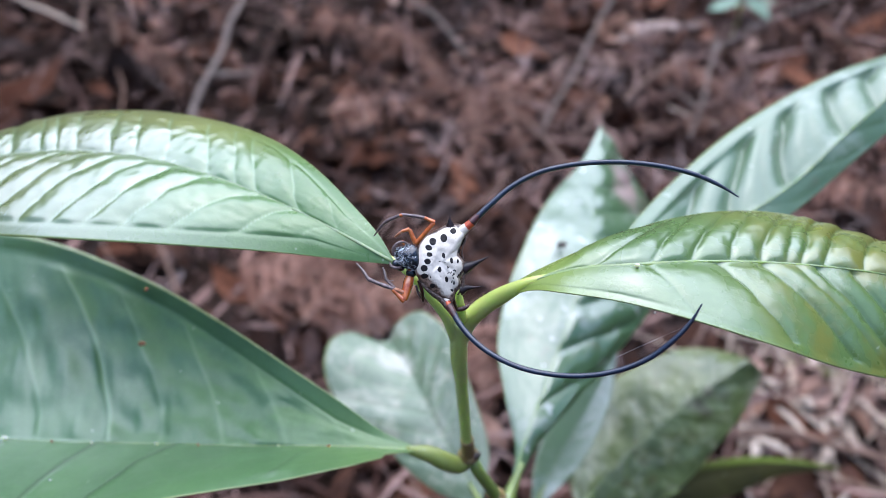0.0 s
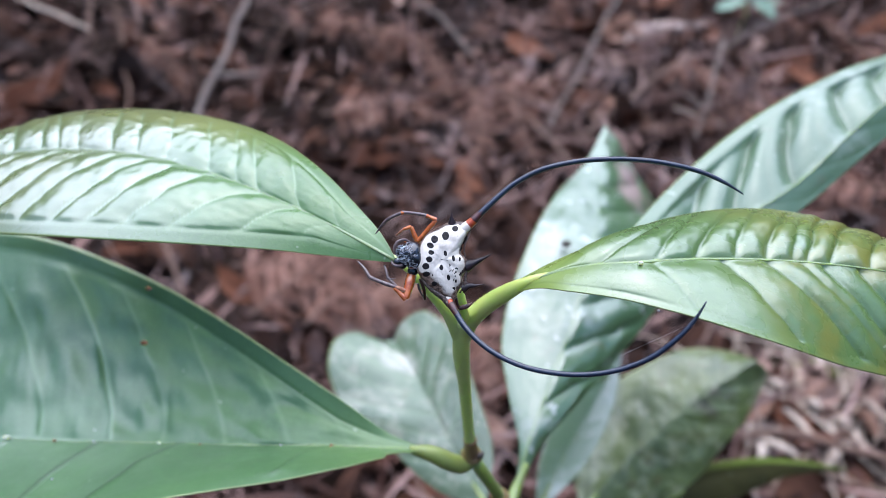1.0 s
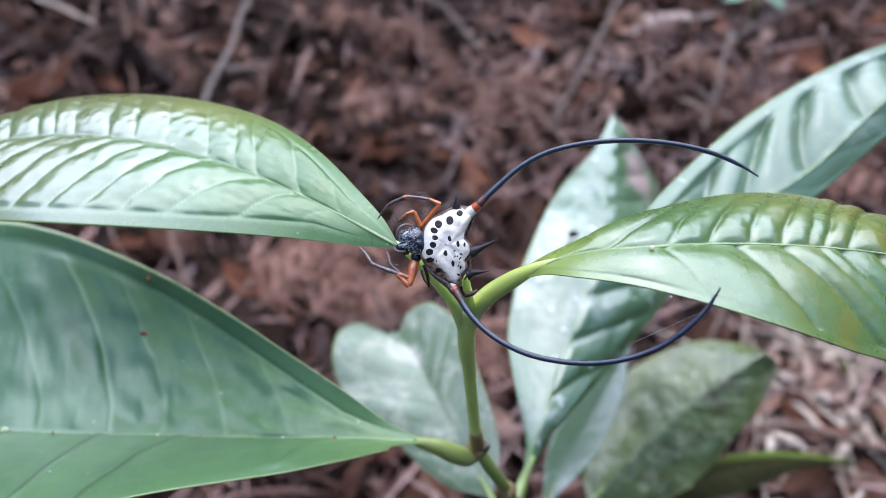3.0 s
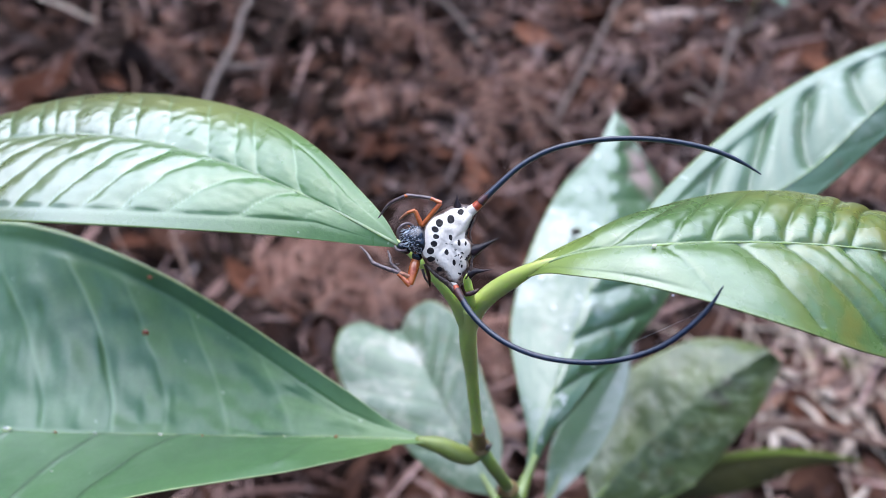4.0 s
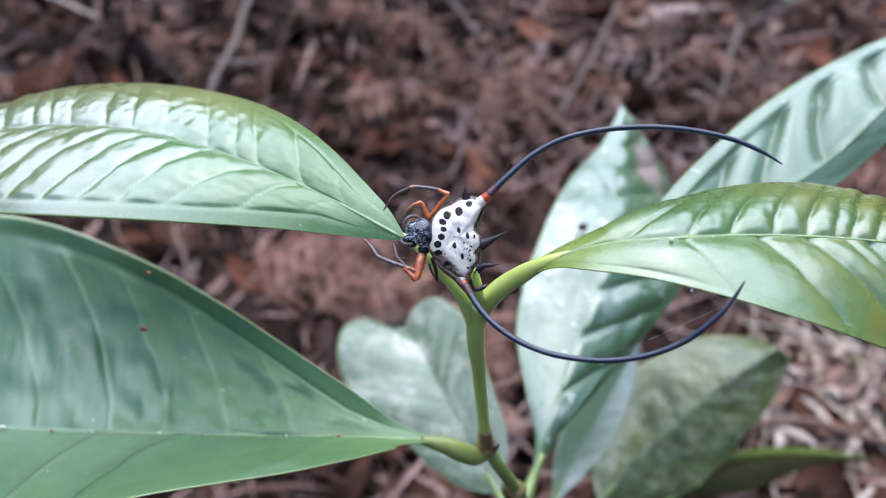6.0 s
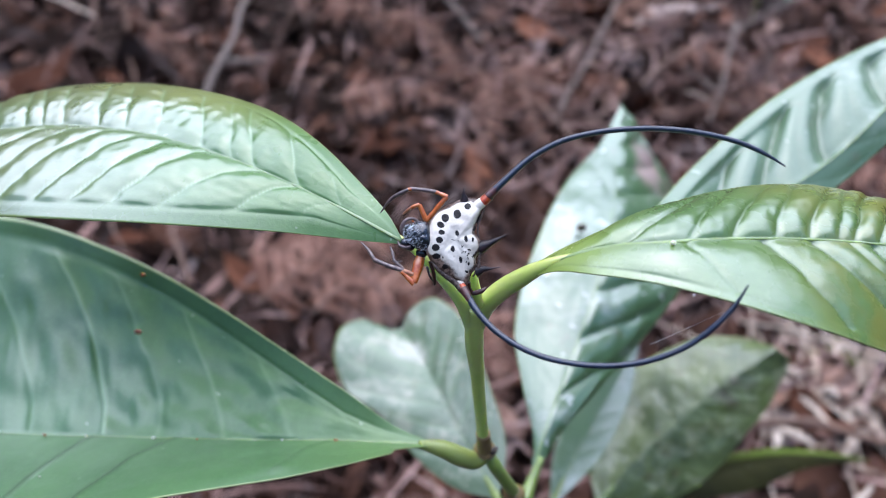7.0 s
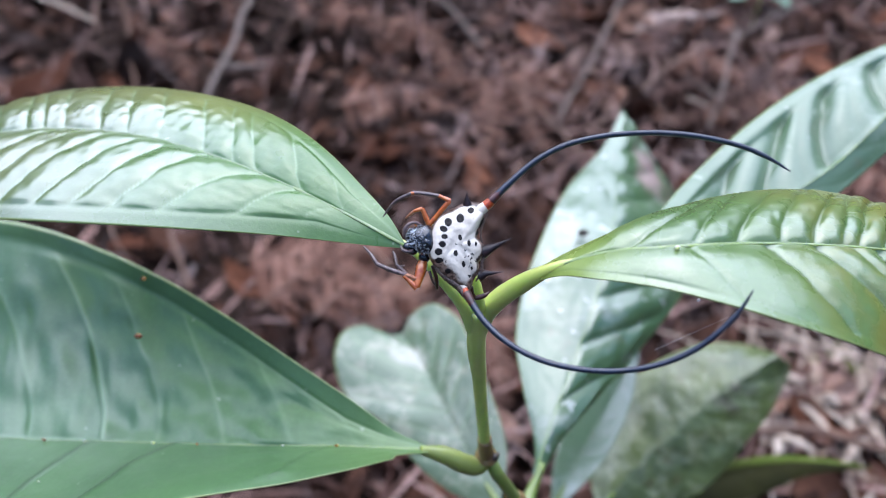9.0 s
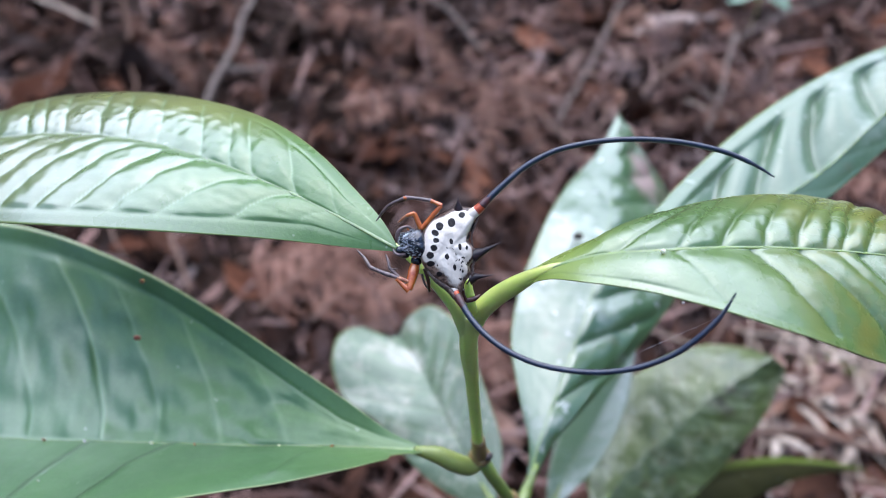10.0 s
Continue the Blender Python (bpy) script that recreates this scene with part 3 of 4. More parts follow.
petiole(leaf_d, [(2.53, 60.4, 325.4), (4.62, 61.8, 327.5), (7.71, 64, 328.2), (11.37, 67.1, 327.1), (16.86, 72.9, 323), (26.3, 81.8, 314.2)], [0.5, 0.55, 0.5, 0.5, 0.6, 0.4], M_PETIOLE)

leaf_e = leaf("faded old leaf with a bitten notched tip and lichen blotches", M_LEAF_FADED,
    [(7.78, 75.7, 249.5), (2.6, 86.5, 248.9), (-2.46, 97.5, 248.6), (-7.71, 110.4, 246), (-13.71, 123.3, 243.3)],
    [(7.54, 75.6, 249.3), (-0.49, 79.4, 246), (-8.74, 87.2, 244), (-17.76, 98.3, 243.8), (-26.7, 106.5, 242.1), (-29.8, 115.9, 244.3), (-28.1, 123.3, 244.7), (-23.3, 125.7, 244.3), (-17.44, 123.8, 242.4), (-13.71, 123.4, 243.4)],
    [(8.25, 75.9, 249.6), (10.02, 86.3, 251.6), (6.92, 99.6, 253.5), (3.23, 112.3, 253.5), (-1.27, 123.1, 251.5), (-7.11, 128, 249.4), (-11.52, 126.7, 246.7), (-13.71, 123.4, 243.4)],
    even_veins(8, 0.14, 1.25), even_veins(8, 0.14, 1.25), quilt=(0.28, 0.28), dome=(0.02, 0.02), rib=0.22, nu=130, nv=24, ripple=(0.2, 0.2), wave=0.5, vein_width=0.45)
petiole(leaf_e, [(13.5, 62.8, 240), (9.48, 71.9, 249.8), (7.78, 75.7, 249.5), (5.52, 80.1, 249.6)], [1.4, 1.2, 1.0, 0.4], M_PETIOLE)

leaf_f = leaf("old mottled green leaf with brown and pale blotches", M_LEAF_WORN,
    [(36.1, 96.8, 202.7), (49.6, 109.1, 207.9), (64.9, 120.2, 213.3), (78.7, 128.8, 217.6), (88.9, 134.2, 220.2)],
    [(36.1, 97.0, 202.9), (36.0, 113.6, 201.5), (45.9, 129.8, 210.5), (60.0, 138.1, 214.5), (74.1, 142.1, 215.8), (85.6, 140.9, 216.2), (88.9, 134.2, 220.2)],
    [(36.5, 96.6, 202.4), (52.2, 99.6, 197.4), (67.3, 106.4, 198.4), (80.2, 117.2, 205.1), (89.5, 126.8, 210.4), (93.7, 133.8, 214.5), (88.9, 134.2, 220.2)],
    even_veins(8, 0.13, 1.25), even_veins(8, 0.13, 1.25), quilt=(0.35, 0.55), dome=(0.04, 0.04), rib=0.14, nu=130, nv=24, wave=1.2, ripple=(0.4, 0.5))
petiole(leaf_f, [(15, 64, 190), (24, 78, 196), (35.6, 95.4, 205.5), (40.7, 100.4, 206.2)], [1.5, 1.3, 1.1, 0.4], M_PETIOLE)

leaf_h = leaf("narrow waxy pale green leaf behind the others", M_LEAF_PALE,
    [(21.8, 87.2, 222.0), (29.8, 101.5, 224.0), (39.6, 116.6, 226.0), (48.5, 130.5, 228.0)],
    [(21.3, 87.3, 222.2), (24.2, 102.3, 224.0), (34.3, 118.3, 226.0), (48.4, 130.5, 228.1)],
    [(22.5, 87.3, 221.8), (35.7, 100.4, 223.0), (45.1, 117.9, 225.0), (48.5, 130.6, 227.9)],
    even_veins(9, 0.12, 1.25), even_veins(9, 0.12, 1.25), quilt=(0.1, 0.1), dome=(0.0, 0.0), rib=0.2, nu=90, nv=16)
petiole(leaf_h, [(14.5, 64.5, 205), (17, 75, 216), (21.8, 87.2, 222.0), (25.6, 93.9, 223.0)], [1.3, 1.1, 0.9, 0.35], M_PETIOLE)

leaf_g = leaf("small olive green leaf low on the shrub", M_LEAF_OLIVE,
    [(64.7, 113, 173.6), (81.6, 120.6, 176.9), (102.5, 124.6, 176.7), (130, 126.3, 172.7)],
    [(64.7, 113.3, 173.9), (73.2, 120.6, 178.3), (93.1, 126, 179.6), (112.5, 127.2, 176.5), (130, 126.3, 172.7)],
    [(65, 112.6, 173.2), (87, 115.6, 172), (108.4, 123, 173.6), (130, 126.3, 172.7)],
    even_veins(8, 0.12, 1.25), even_veins(8, 0.12, 1.25), quilt=(0.15, 0.15), dome=(0.05, 0.05), rib=0.1, nu=90, nv=16)
petiole(leaf_g, [(15, 64, 150), (40, 90, 160), (64.7, 113, 173.6), (74, 117.1, 175.5)], [1.5, 1.2, 1.0, 0.4], M_PETIOLE)

grown("fork", ball((2.41, 59.7, 327.3), (1.22, 1.1, 1.25), 20, 14), M_STEM)
grown("stem", tube([(2.26, 59.5, 328.2), (2.07, 59.5, 326.7), (1.97, 59.3, 324.3), (2.5, 60, 314.3), (3.41, 60.5, 300.7), (3.89, 60.6, 294.5)], [1.1, 1.1, 0.88, 0.82, 0.80, 0.95], n=48, seg=18, rough=0.04), M_STEM)
grown("lower_stem", tube([(3.89, 60.8, 294.6), (5.88, 60.4, 289.3), (8.98, 60.8, 281.2), (13, 62, 262), (15, 64, 200), (14, 66, 100), (12, 68, -14)], [1.0, 0.9, 1.1, 1.5, 1.9, 2.2, 2.6], n=60, seg=14, rough=0.1), M_PETIOLE)
grown("young_shoot", tube([(2.2, 58.6, 329.6), (1.95, 57.6, 332.6), (1.8, 57.9, 334.6), (1.8, 58.2, 335.2)], [0.7, 0.68, 0.62, 0.35], n=20, seg=14), M_STEM, label="pale green young shoot")
grown("stem_node", ball((3.9, 60.8, 294.5), (1.65, 1.6, 1.2), 18, 12, dent=lambda d: 1 + 0.12 * noise.noise(d * 3)), M_BARK, label="brown leaf node")
grown("collar", tube([(3.52, 60.5, 299.6), (3.76, 60.6, 296.6), (3.89, 60.6, 294.5)], [1.0, 1.06, 1.15], n=12, seg=18, rough=0.08), M_BARK, label="brown bark collar")
grown("bud", tube([(4.65, 60.4, 294.9), (5.24, 60.3, 295.4), (5.66, 60.5, 295.9)], [0.7, 0.55, 0.1], n=10, seg=10), M_BUD, label="tiny dark pointed bud")
grown("lower_node", ball((8.79, 60.8, 281.2), (1.7, 1.6, 1.5), 18, 12, dent=lambda d: 1 + 0.15 * noise.noise(d * 3)), M_BARK, label="brown leaf node")


# ---- the spider; its space has z out of its back ----
spider = new("spider")
spider.matrix_world = pose(-0.00004, 0.05843, 0.33964, 45, 0, 0)
tagged(spider, "white black-spotted spiny spider with two long curved black horns", "spider")
OUTLINE = [(-3.06, -1.05, 0), (-3.06, 0.07, 0), (-2.81, 1.18, 0), (-2.25, 2.36, 0), (-1.45, 3.1, 0), (-0.33, 3.66, 0), (1.03, 4.21, 0), (2.26, 4.03, 0), (2.82, 3.66, 0), (2.39, 2.67, 0), (1.77, 1.43, 0), (1.77, 0.69, 0), (2.45, -0.06, 0), (2.39, -1.05, 0), (1.89, -1.79, 0), (2.02, -2.78, 0), (1.34, -3.52, 0), (1.15, -4.63, 0), (0.53, -4.82, 0), (-0.71, -3.89, 0), (-2.07, -2.53, 0)]
MIDDLE = np.array((-0.19, 0))


def outline_radius(angle):
    """How far the shell reaches from its middle in that direction, in mm."""
    o = np.array(OUTLINE)[:, :2] - MIDDLE
    t = np.arctan2(o[:, 1], o[:, 0])
    r = np.linalg.norm(o, axis=1)
    i = np.argsort(t)
    return float(np.interp(angle, t[i], r[i], period=2 * math.pi))


def shell_height(x, y):
    """The height of the back over the point (x, y) of the spider's space, in mm."""
    dx, dy = x - MIDDLE[0], y - MIDDLE[1]
    r = min(1.0, math.hypot(dx, dy) / outline_radius(math.atan2(dy, dx)))
    return 1.5 * math.sqrt(max(0.0, 1 - r ** 2.6)) + 0.22 * noise.noise(Vector((x * 0.9, y * 0.9, 0))) * (1 - r) + 0.11 * noise.noise(Vector((x * 2.4, y * 2.4, 4))) * (1 - 0.7 * r)


def build_abdomen():
    verts, faces, edge = [], [], []
    rings, seg = 26, 120
    # how wide the brown edge is, by direction in degrees
    turns, widths = (-180, -150, -135, -95, -80, -60, 20, 45, 60, 100, 120, 180), (0.10, 0.16, 0.55, 0.55, 0.28, 0.20, 0.20, 0.12, 0.16, 0.16, 0.08, 0.08)
    rr = [np.mean([outline_radius(2 * math.pi * (j + q) / seg) for q in (-1.5, -0.5, 0, 0.5, 1.5)]) for j in range(seg)]
    for side in (1, -1):
        for i in range(rings + 1):
            r = math.sin(0.5 * math.pi * i / rings)
            for j in range(seg):
                a = 2 * math.pi * j / seg
                x, y = MIDDLE[0] + r * rr[j] * math.cos(a), MIDDLE[1] + r * rr[j] * math.sin(a)
                z = shell_height(x, y) if side > 0 else -2.2 * math.sqrt(max(0, 1 - r ** 2.2)) * (1 - 0.25 * r)
                if i == rings:
                    z = 0.0
                verts.append((x, y, z))
                wide = float(np.interp((math.degrees(a) + 180) % 360 - 180, turns, widths))
                edge.append(max(0.0, (r - 1 + wide) / wide) if side > 0 else 0.8)
    half = (rings + 1) * seg
    for i in range(rings):
        for j in range(seg):
            a, b = i * seg + j, i * seg + (j + 1) % seg
            faces.append((a, a + seg, b + seg, b))
            faces.append((half + a, half + b, half + b + seg, half + a + seg))
    return (verts, faces), edge


back, back_edge = build_abdomen()
abdomen = part("abdomen", back, M_SHELL, spider, "cream white spiny shell with black spots", attributes={"brim": back_edge})


def add_spot(x, y, rx, ry, turn=0.0):
    verts, faces = [], []
    seg, rings = 16, 3
    for i in range(rings + 1):
        for j in range(seg):
            a = 2 * math.pi * j / seg
            wob = 1 + 0.14 * noise.noise(Vector((x * 3 + math.cos(a), y * 3 + math.sin(a), 0)))
            u, v = i / rings * rx * math.cos(a) * wob, i / rings * ry * math.sin(a) * wob
            c, s = math.cos(radians(turn)), math.sin(radians(turn))
            px, py = x + c * u - s * v, y + s * u + c * v
            verts.append((px, py, shell_height(px, py) + (0.035 if i < rings else -0.03) - (0.03 if i == 0 else 0)))
    for i in range(rings):
        for j in range(seg):
            a, b = i * seg + j, i * seg + (j + 1) % seg
            faces.append((a, a + seg, b + seg, b))
    part("spot", (verts, faces), M_SPOT, abdomen)


LARGE_SPOTS = (
    ((-1.06, 2.17), .42, .47, 20), ((0.13, 2.54), .39, .54, 0), ((1.15, 3.31), .36, .34, 0), ((-1.5, 1.52), .42, .34, -25), ((-1.42, 0.77), .34, .27, -20),
    ((-1.62, 0.02), .38, .35, 0), ((-2, -0.71), .43, .38, 0), ((-1.96, -1.56), .43, .33, 0), ((-1.1, -2.6), .34, .27, 0), ((0.1, 0.67), .20, .32, 10))
SMALL_SPOTS = (
    ((0.96, 0.13), .18, .34, 5), ((1.64, 0.04), .12, .26, 0), ((-0.33, -0.85), .22, .34, 5), ((0.44, -1.92), .18, .34, 8), ((1.23, -2.31), .12, .20, 0),
    ((2.27, 2.12), .20, .48, -20), ((1.79, 1.12), .13, .28, -25), ((1.06, -3.12), .11, .17, 0), ((-1.29, -1.73), .08, .08, 0), ((1.35, -0.96), .07, .16, 40), ((0.63, -0.63), .04, .18, -40), ((1.15, -1.39), .06, .22, -30), ((1.73, -1.54), .08, .2, 0))
MARKS = (
    ((-0.31, 0.02), 0.05, 0.16, 70), ((0.54, -0.55), 0.05, 0.10, 0), ((0.91, -1.16), 0.06, 0.14, -30), ((1.19, -0.93), 0.09, 0.07, 0), ((1.23, -1.34), 0.10, 0.09, 20), ((1.15, -1.78), 0.06, 0.13, 0), ((1.60, -1.63), 0.07, 0.12, 10), ((1.00, -2.15), 0.05, 0.15, -20), ((0.92, -3.04), 0.08, 0.10, 0), ((-1.29, -1.62), 0.06, 0.06, 0), ((1.94, -1.22), 0.06, 0.10, 0), ((0.63, -1.21), 0.04, 0.20, -50), ((0.26, -0.08), 0.03, 0.14, 60))
for (x, y), rx, ry, turn in LARGE_SPOTS + SMALL_SPOTS + MARKS:
    add_spot(x, y, 1.1 * rx, 1.1 * ry, turn)

part("rim", tube([(-2.73, -1.64, 0), (-1.96, -2.64, 0.2), (-0.96, -3.46, 0.35), (0.02, -4.2, 0.5), (0.5, -4.85, 0.8), (0.95, -5.5, 1.2)], [0.06, 0.24, 0.36, 0.42, 0.38, 0.20], n=60, seg=16, rough=0.2), M_RIM, abdomen, "brown warty shell rim")
part("rim", tube([(-0.48, 3.17, 0.2), (0.48, 3.62, 0.45), (1.35, 3.69, 0.5), (2.15, 3.62, 0.3)], [0.06, 0.24, 0.26, 0.10], n=24, seg=12, rough=0.2), M_RIM, abdomen, "brown warty shell rim")
part("rim", tube([(2.15, 0.29, 0.3), (2.58, -0.62, 0.35), (2.27, -1.73, 0.3), (2.19, -2.69, 0.25), (1.64, -3.66, 0.1)], [0.06, 0.15, 0.14, 0.17, 0.08], n=30, seg=12, rough=0.25), M_RIM, abdomen, "brown warty shell rim")
part("rim", tube([(2.81, 3.08, 0.2), (2.5, 2.31, 0.3), (2.12, 1.15, 0.35), (2.27, 0.19, 0.3)], [0.05, 0.10, 0.08, 0.09], n=24, seg=10, rough=0.25), M_RIM, abdomen, "brown warty shell rim")
short_spines = (
    ([(0.88, 3.5, 0.2), (0.82, 4.0, 0.45), (0.78, 4.4, 0.65), (0.79, 5.16, 0.9)], [0.66, 0.42, 0.16, 0.015]),
    ([(2.31, -0.73, 0), (3.08, -0.42, 0.2), (4.04, 0.04, 0.35), (5.19, 0.63, 0.5)], [0.76, 0.36, 0.16, 0.02]),
    ([(1.96, -3.08, -0.2), (2.5, -2.92, -0.1), (3.27, -2.85, 0), (4.43, -2.69, 0.1)], [0.72, 0.30, 0.12, 0.02]),
)
for path, radii in short_spines:
    part("short_spine", tube(path, radii, n=24, seg=12), M_SPINE, spider, "black pointed spine")


def build_horn(path, root):
    radii = [0.36, 0.31, 0.29, 0.28, 0.275, 0.275, 0.275, 0.275, 0.27, 0.24, 0.07]
    horn = part("horn", tube(path, radii, n=110, seg=14, rough=0.05), M_HORN, spider, "long curved blue-black horn")
    part("horn_root", tube(root, [0.50, 0.43, 0.36, 0.30], n=18, seg=14, rough=0.08), M_MAROON, horn, "maroon horn root")
    return horn


horn_up = build_horn([(3.77, 4.86, 0.8), (5.18, 6.2, 0.9), (7.43, 8.09, 1), (10.16, 9.54, 1.2), (13.18, 10.31, 1.4), (16.97, 10.68, 1.6), (20.4, 10.6, 1.8), (24, 10.09, 2), (27.6, 9.1, 2), (30, 7.95, 2), (31.6, 6.92, 2)],
    [(3.17, 4.22, 0.65), (3.47, 4.56, 0.71), (3.9, 4.98, 0.8), (4.38, 5.44, 0.85)])
part("horn_band", tube([(2.38, 3.55, 0.45), (2.8, 3.89, 0.55), (3.29, 4.34, 0.68)], [0.50, 0.50, 0.44], n=14, seg=14), M_RED, horn_up, "orange-red band")
part("neck", tube([(1.28, 2.73, -0.2), (2.07, 3.31, 0.4), (2.65, 3.77, 0.5)], [0.62, 0.58, 0.50], n=16, seg=18, rough=0.02), M_SHELL, abdomen)
horn_down = build_horn([(1.01, -5.28, 1.2), (1.85, -6.66, 2), (3.26, -8.24, 3), (5.1, -9.59, 4), (7.83, -10.79, 5), (10.72, -11.33, 6), (13.99, -11.36, 7), (17.16, -10.72, 8), (19.98, -9.4, 9), (22.4, -7.3, 10), (23.9, -5.45, 10.5), (24.7, -3.85, 11)],
    [(0.71, -4.82, 0.88), (0.98, -5.25, 1.2), (1.2, -5.65, 1.45), (1.42, -6.0, 1.62)])
part("horn_band", tube([(0.44, -4.31, 0.6), (0.59, -4.61, 0.75), (0.74, -4.84, 0.9)], [0.36, 0.38, 0.36], n=14, seg=14), M_RED, horn_down, "narrow dull red band")
part("neck", tube([(-0.02, -3.28, -0.1), (0.28, -3.93, 0.42), (0.53, -4.4, 0.62)], [0.5, 0.46, 0.40], n=16, seg=18, rough=0.02), M_SHELL, abdomen)

carapace = part("carapace", ball((-3.42, 0.42, 0.25), (1.10, 1.46, 1.0), 36, 22, turn=14, dent=lambda d: 1 + 0.09 * math.sin(2 * math.atan2(abs(d.y), abs(d.x))) ** 2 + 0.03 * noise.noise(d * 4) - 0.10 * math.exp(-((d.x + 0.35) / 0.15) ** 2) * max(0, d.z)), M_CARAPACE, spider, "shiny black carapace with grey down")
part("head", ball((-4.46, 0.62, 0.2), (0.72, 0.98, 0.8), 28, 18, turn=14, dent=lambda d: 1 + 0.02 * noise.noise(d * 3.5)), M_CARAPACE, carapace)
for x, y, z in ((-4.77, 1.15, 0.45), (-4.89, 0.73, 0.42), (-4.33, 1.44, 0.6), (-4.52, 0.15, 0.5)):
    part("eye", ball((x, y, z), (0.13, 0.13, 0.13), 10, 6), M_EYE, carapace)


def build_down(count, r):
    """Short pale hairs that lie over the back of the carapace."""
    pieces = []
    for _ in range(count):
        a, t = r.uniform(0, 6.28), math.acos(r.uniform(0.15, 1.0))
        d = Vector((math.sin(t) * math.cos(a), math.sin(t) * math.sin(a), math.cos(t)))
        c = Vector((-3.42, 0.42, 0.25)) if r.random() < 0.6 else Vector((-4.46, 0.62, 0.2))
        size = (1.12, 1.5, 1.0) if c.x > -4 else (0.72, 0.98, 0.8)
        p = c + Matrix.Rotation(radians(14), 3, "Z") @ Vector((d.x * size[0], d.y * size[1], d.z * size[2]))
        q = p + d * 0.04 + Vector((-0.15, r.uniform(-0.09, 0.09), 0.0))
        pieces.append(tube([tuple(p), tuple((p + q) / 2 + d * 0.03), tuple(q)], [0.009, 0.008, 0.002], n=4, seg=4))
    return joined(*pieces)


part("down", build_down(650, random.Random(3)), M_DOWN, carapace, "grey down")
part("leg_root", ball((-3.45, -1.25, -0.75), (0.62, 0.55, 0.55), 18, 12), M_CARAPACE, spider, "black leg root")
part("fang_base", ball((-5.04, -0.23, -0.3), (0.55, 0.48, 0.5), 16, 10), M_CARAPACE, spider, "black fang base")
part("fang_base", ball((-4.62, -0.67, -0.4), (0.5, 0.42, 0.5), 16, 10), M_CARAPACE, spider, "black fang base")
# pale strips that stand in for highlights on the head front
for path in ([(-4.19, 1.44, 0.95), (-4.62, 1.15, 0.8), (-4.85, 0.87, 0.62)], [(-4.33, 0.15, 0.93), (-4.71, 0.04, 0.72), (-4.93, 0.15, 0.55)]):
    part("brow", tube(path, [0.05, 0.13, 0.04], n=10, seg=8, flat=0.6), M_DOWN, carapace, "painted pale highlight on the head front")
part("palp", tube([(-3.81, 1.89, 0.2), (-4.33, 2.15, 0.5), (-4.96, 1.96, 0.6), (-5.37, 1.35, 0.5), (-5.35, 0.77, 0.3), (-5.12, 0.33, 0.1)], [0.15, 0.15, 0.16, 0.19, 0.16, 0.08], n=30), M_SHANK, spider, "black curled palp")
part("palp", tube([(-4.52, -0.62, 0.1), (-5.19, -0.69, 0.3), (-5.66, -0.42, 0.2), (-5.77, -0.04, 0)], [0.17, 0.17, 0.15, 0.06], n=20), M_SHANK, spider, "grey curled palp")


def build_leg(segments):
    """Each segment: its points, radii and material. The thighs are orange, the shins dark."""
    leg = None
    for name, path, radii, material in segments:
        ob = part(name, tube(path, radii, n=18, seg=10, rough=0.05), material, leg or spider)
        if leg is None:
            leg = tagged(ob, "jointed spider leg, orange thigh and dark shin")


build_leg((("leg", [(-2.96, 1.95, -0.70), (-1.94, 3.12, -0.20), (-0.93, 4.27, 0.30)], [0.27, 0.25, 0.27, 0.24], M_LEG),
    ("knee", [(-0.87, 4.27, 0.30), (-1.42, 4.52, 0.33), (-1.97, 4.77, 0.35)], [0.25, 0.24, 0.18, 0.22], M_LEG),
    ("shin", [(-1.90, 4.77, 0.35), (-3.23, 4.98, 0.23), (-4.57, 5.13, 0.10)], [0.16, 0.20, 0.17, 0.20], M_SHANK),
    ("joint", [(-4.40, 5.09, 0.12), (-4.55, 5.06, 0.11), (-4.70, 5.03, 0.10)], [0.20, 0.20, 0.19], M_LEG),
    ("foot", [(-4.60, 5.09, 0.10), (-6.36, 4.28, -0.65), (-7.65, 2.84, -1.60)], [0.17, 0.18, 0.15, 0.06], M_SHANK)))
build_leg((("leg", [(-3.03, 2.02, -0.80), (-3.34, 2.80, -0.55), (-3.65, 3.56, -0.30)], [0.26, 0.28, 0.25, 0.22], M_LEG),
    ("knee", [(-3.62, 3.56, -0.30), (-4.06, 3.43, -0.37), (-4.50, 3.30, -0.45)], [0.22, 0.20, 0.16], M_LEG),
    ("shin", [(-4.44, 3.33, -0.45), (-4.89, 2.99, -0.82), (-5.34, 2.65, -1.20)], [0.15, 0.15, 0.08], M_RUST)))
build_leg((("leg", [(-3.52, -1.31, -1.00), (-3.89, -2.80, -0.60), (-4.26, -4.27, -0.20)], [0.44, 0.58, 0.50, 0.36], M_LEG),
    ("knee", [(-4.22, -4.34, -0.20), (-4.84, -3.71, -0.12), (-5.46, -3.08, -0.05)], [0.32, 0.30, 0.22, 0.24], M_LEG),
    ("wrist", [(-4.28, -3.39, -0.05), (-4.82, -3.18, -0.04), (-5.36, -2.98, -0.02)], [0.16, 0.22, 0.20], M_RUST),
    ("shin", [(-5.22, -3.01, 0.00), (-6.71, -2.54, -0.20), (-8.17, -1.95, -0.40)], [0.18, 0.25, 0.20, 0.22], M_SHANK),
    ("foot", [(-8.13, -2.01, -0.40), (-8.79, -1.04, -0.85), (-9.61, -0.19, -1.30)], [0.19, 0.18, 0.14, 0.06], M_SHANK)))
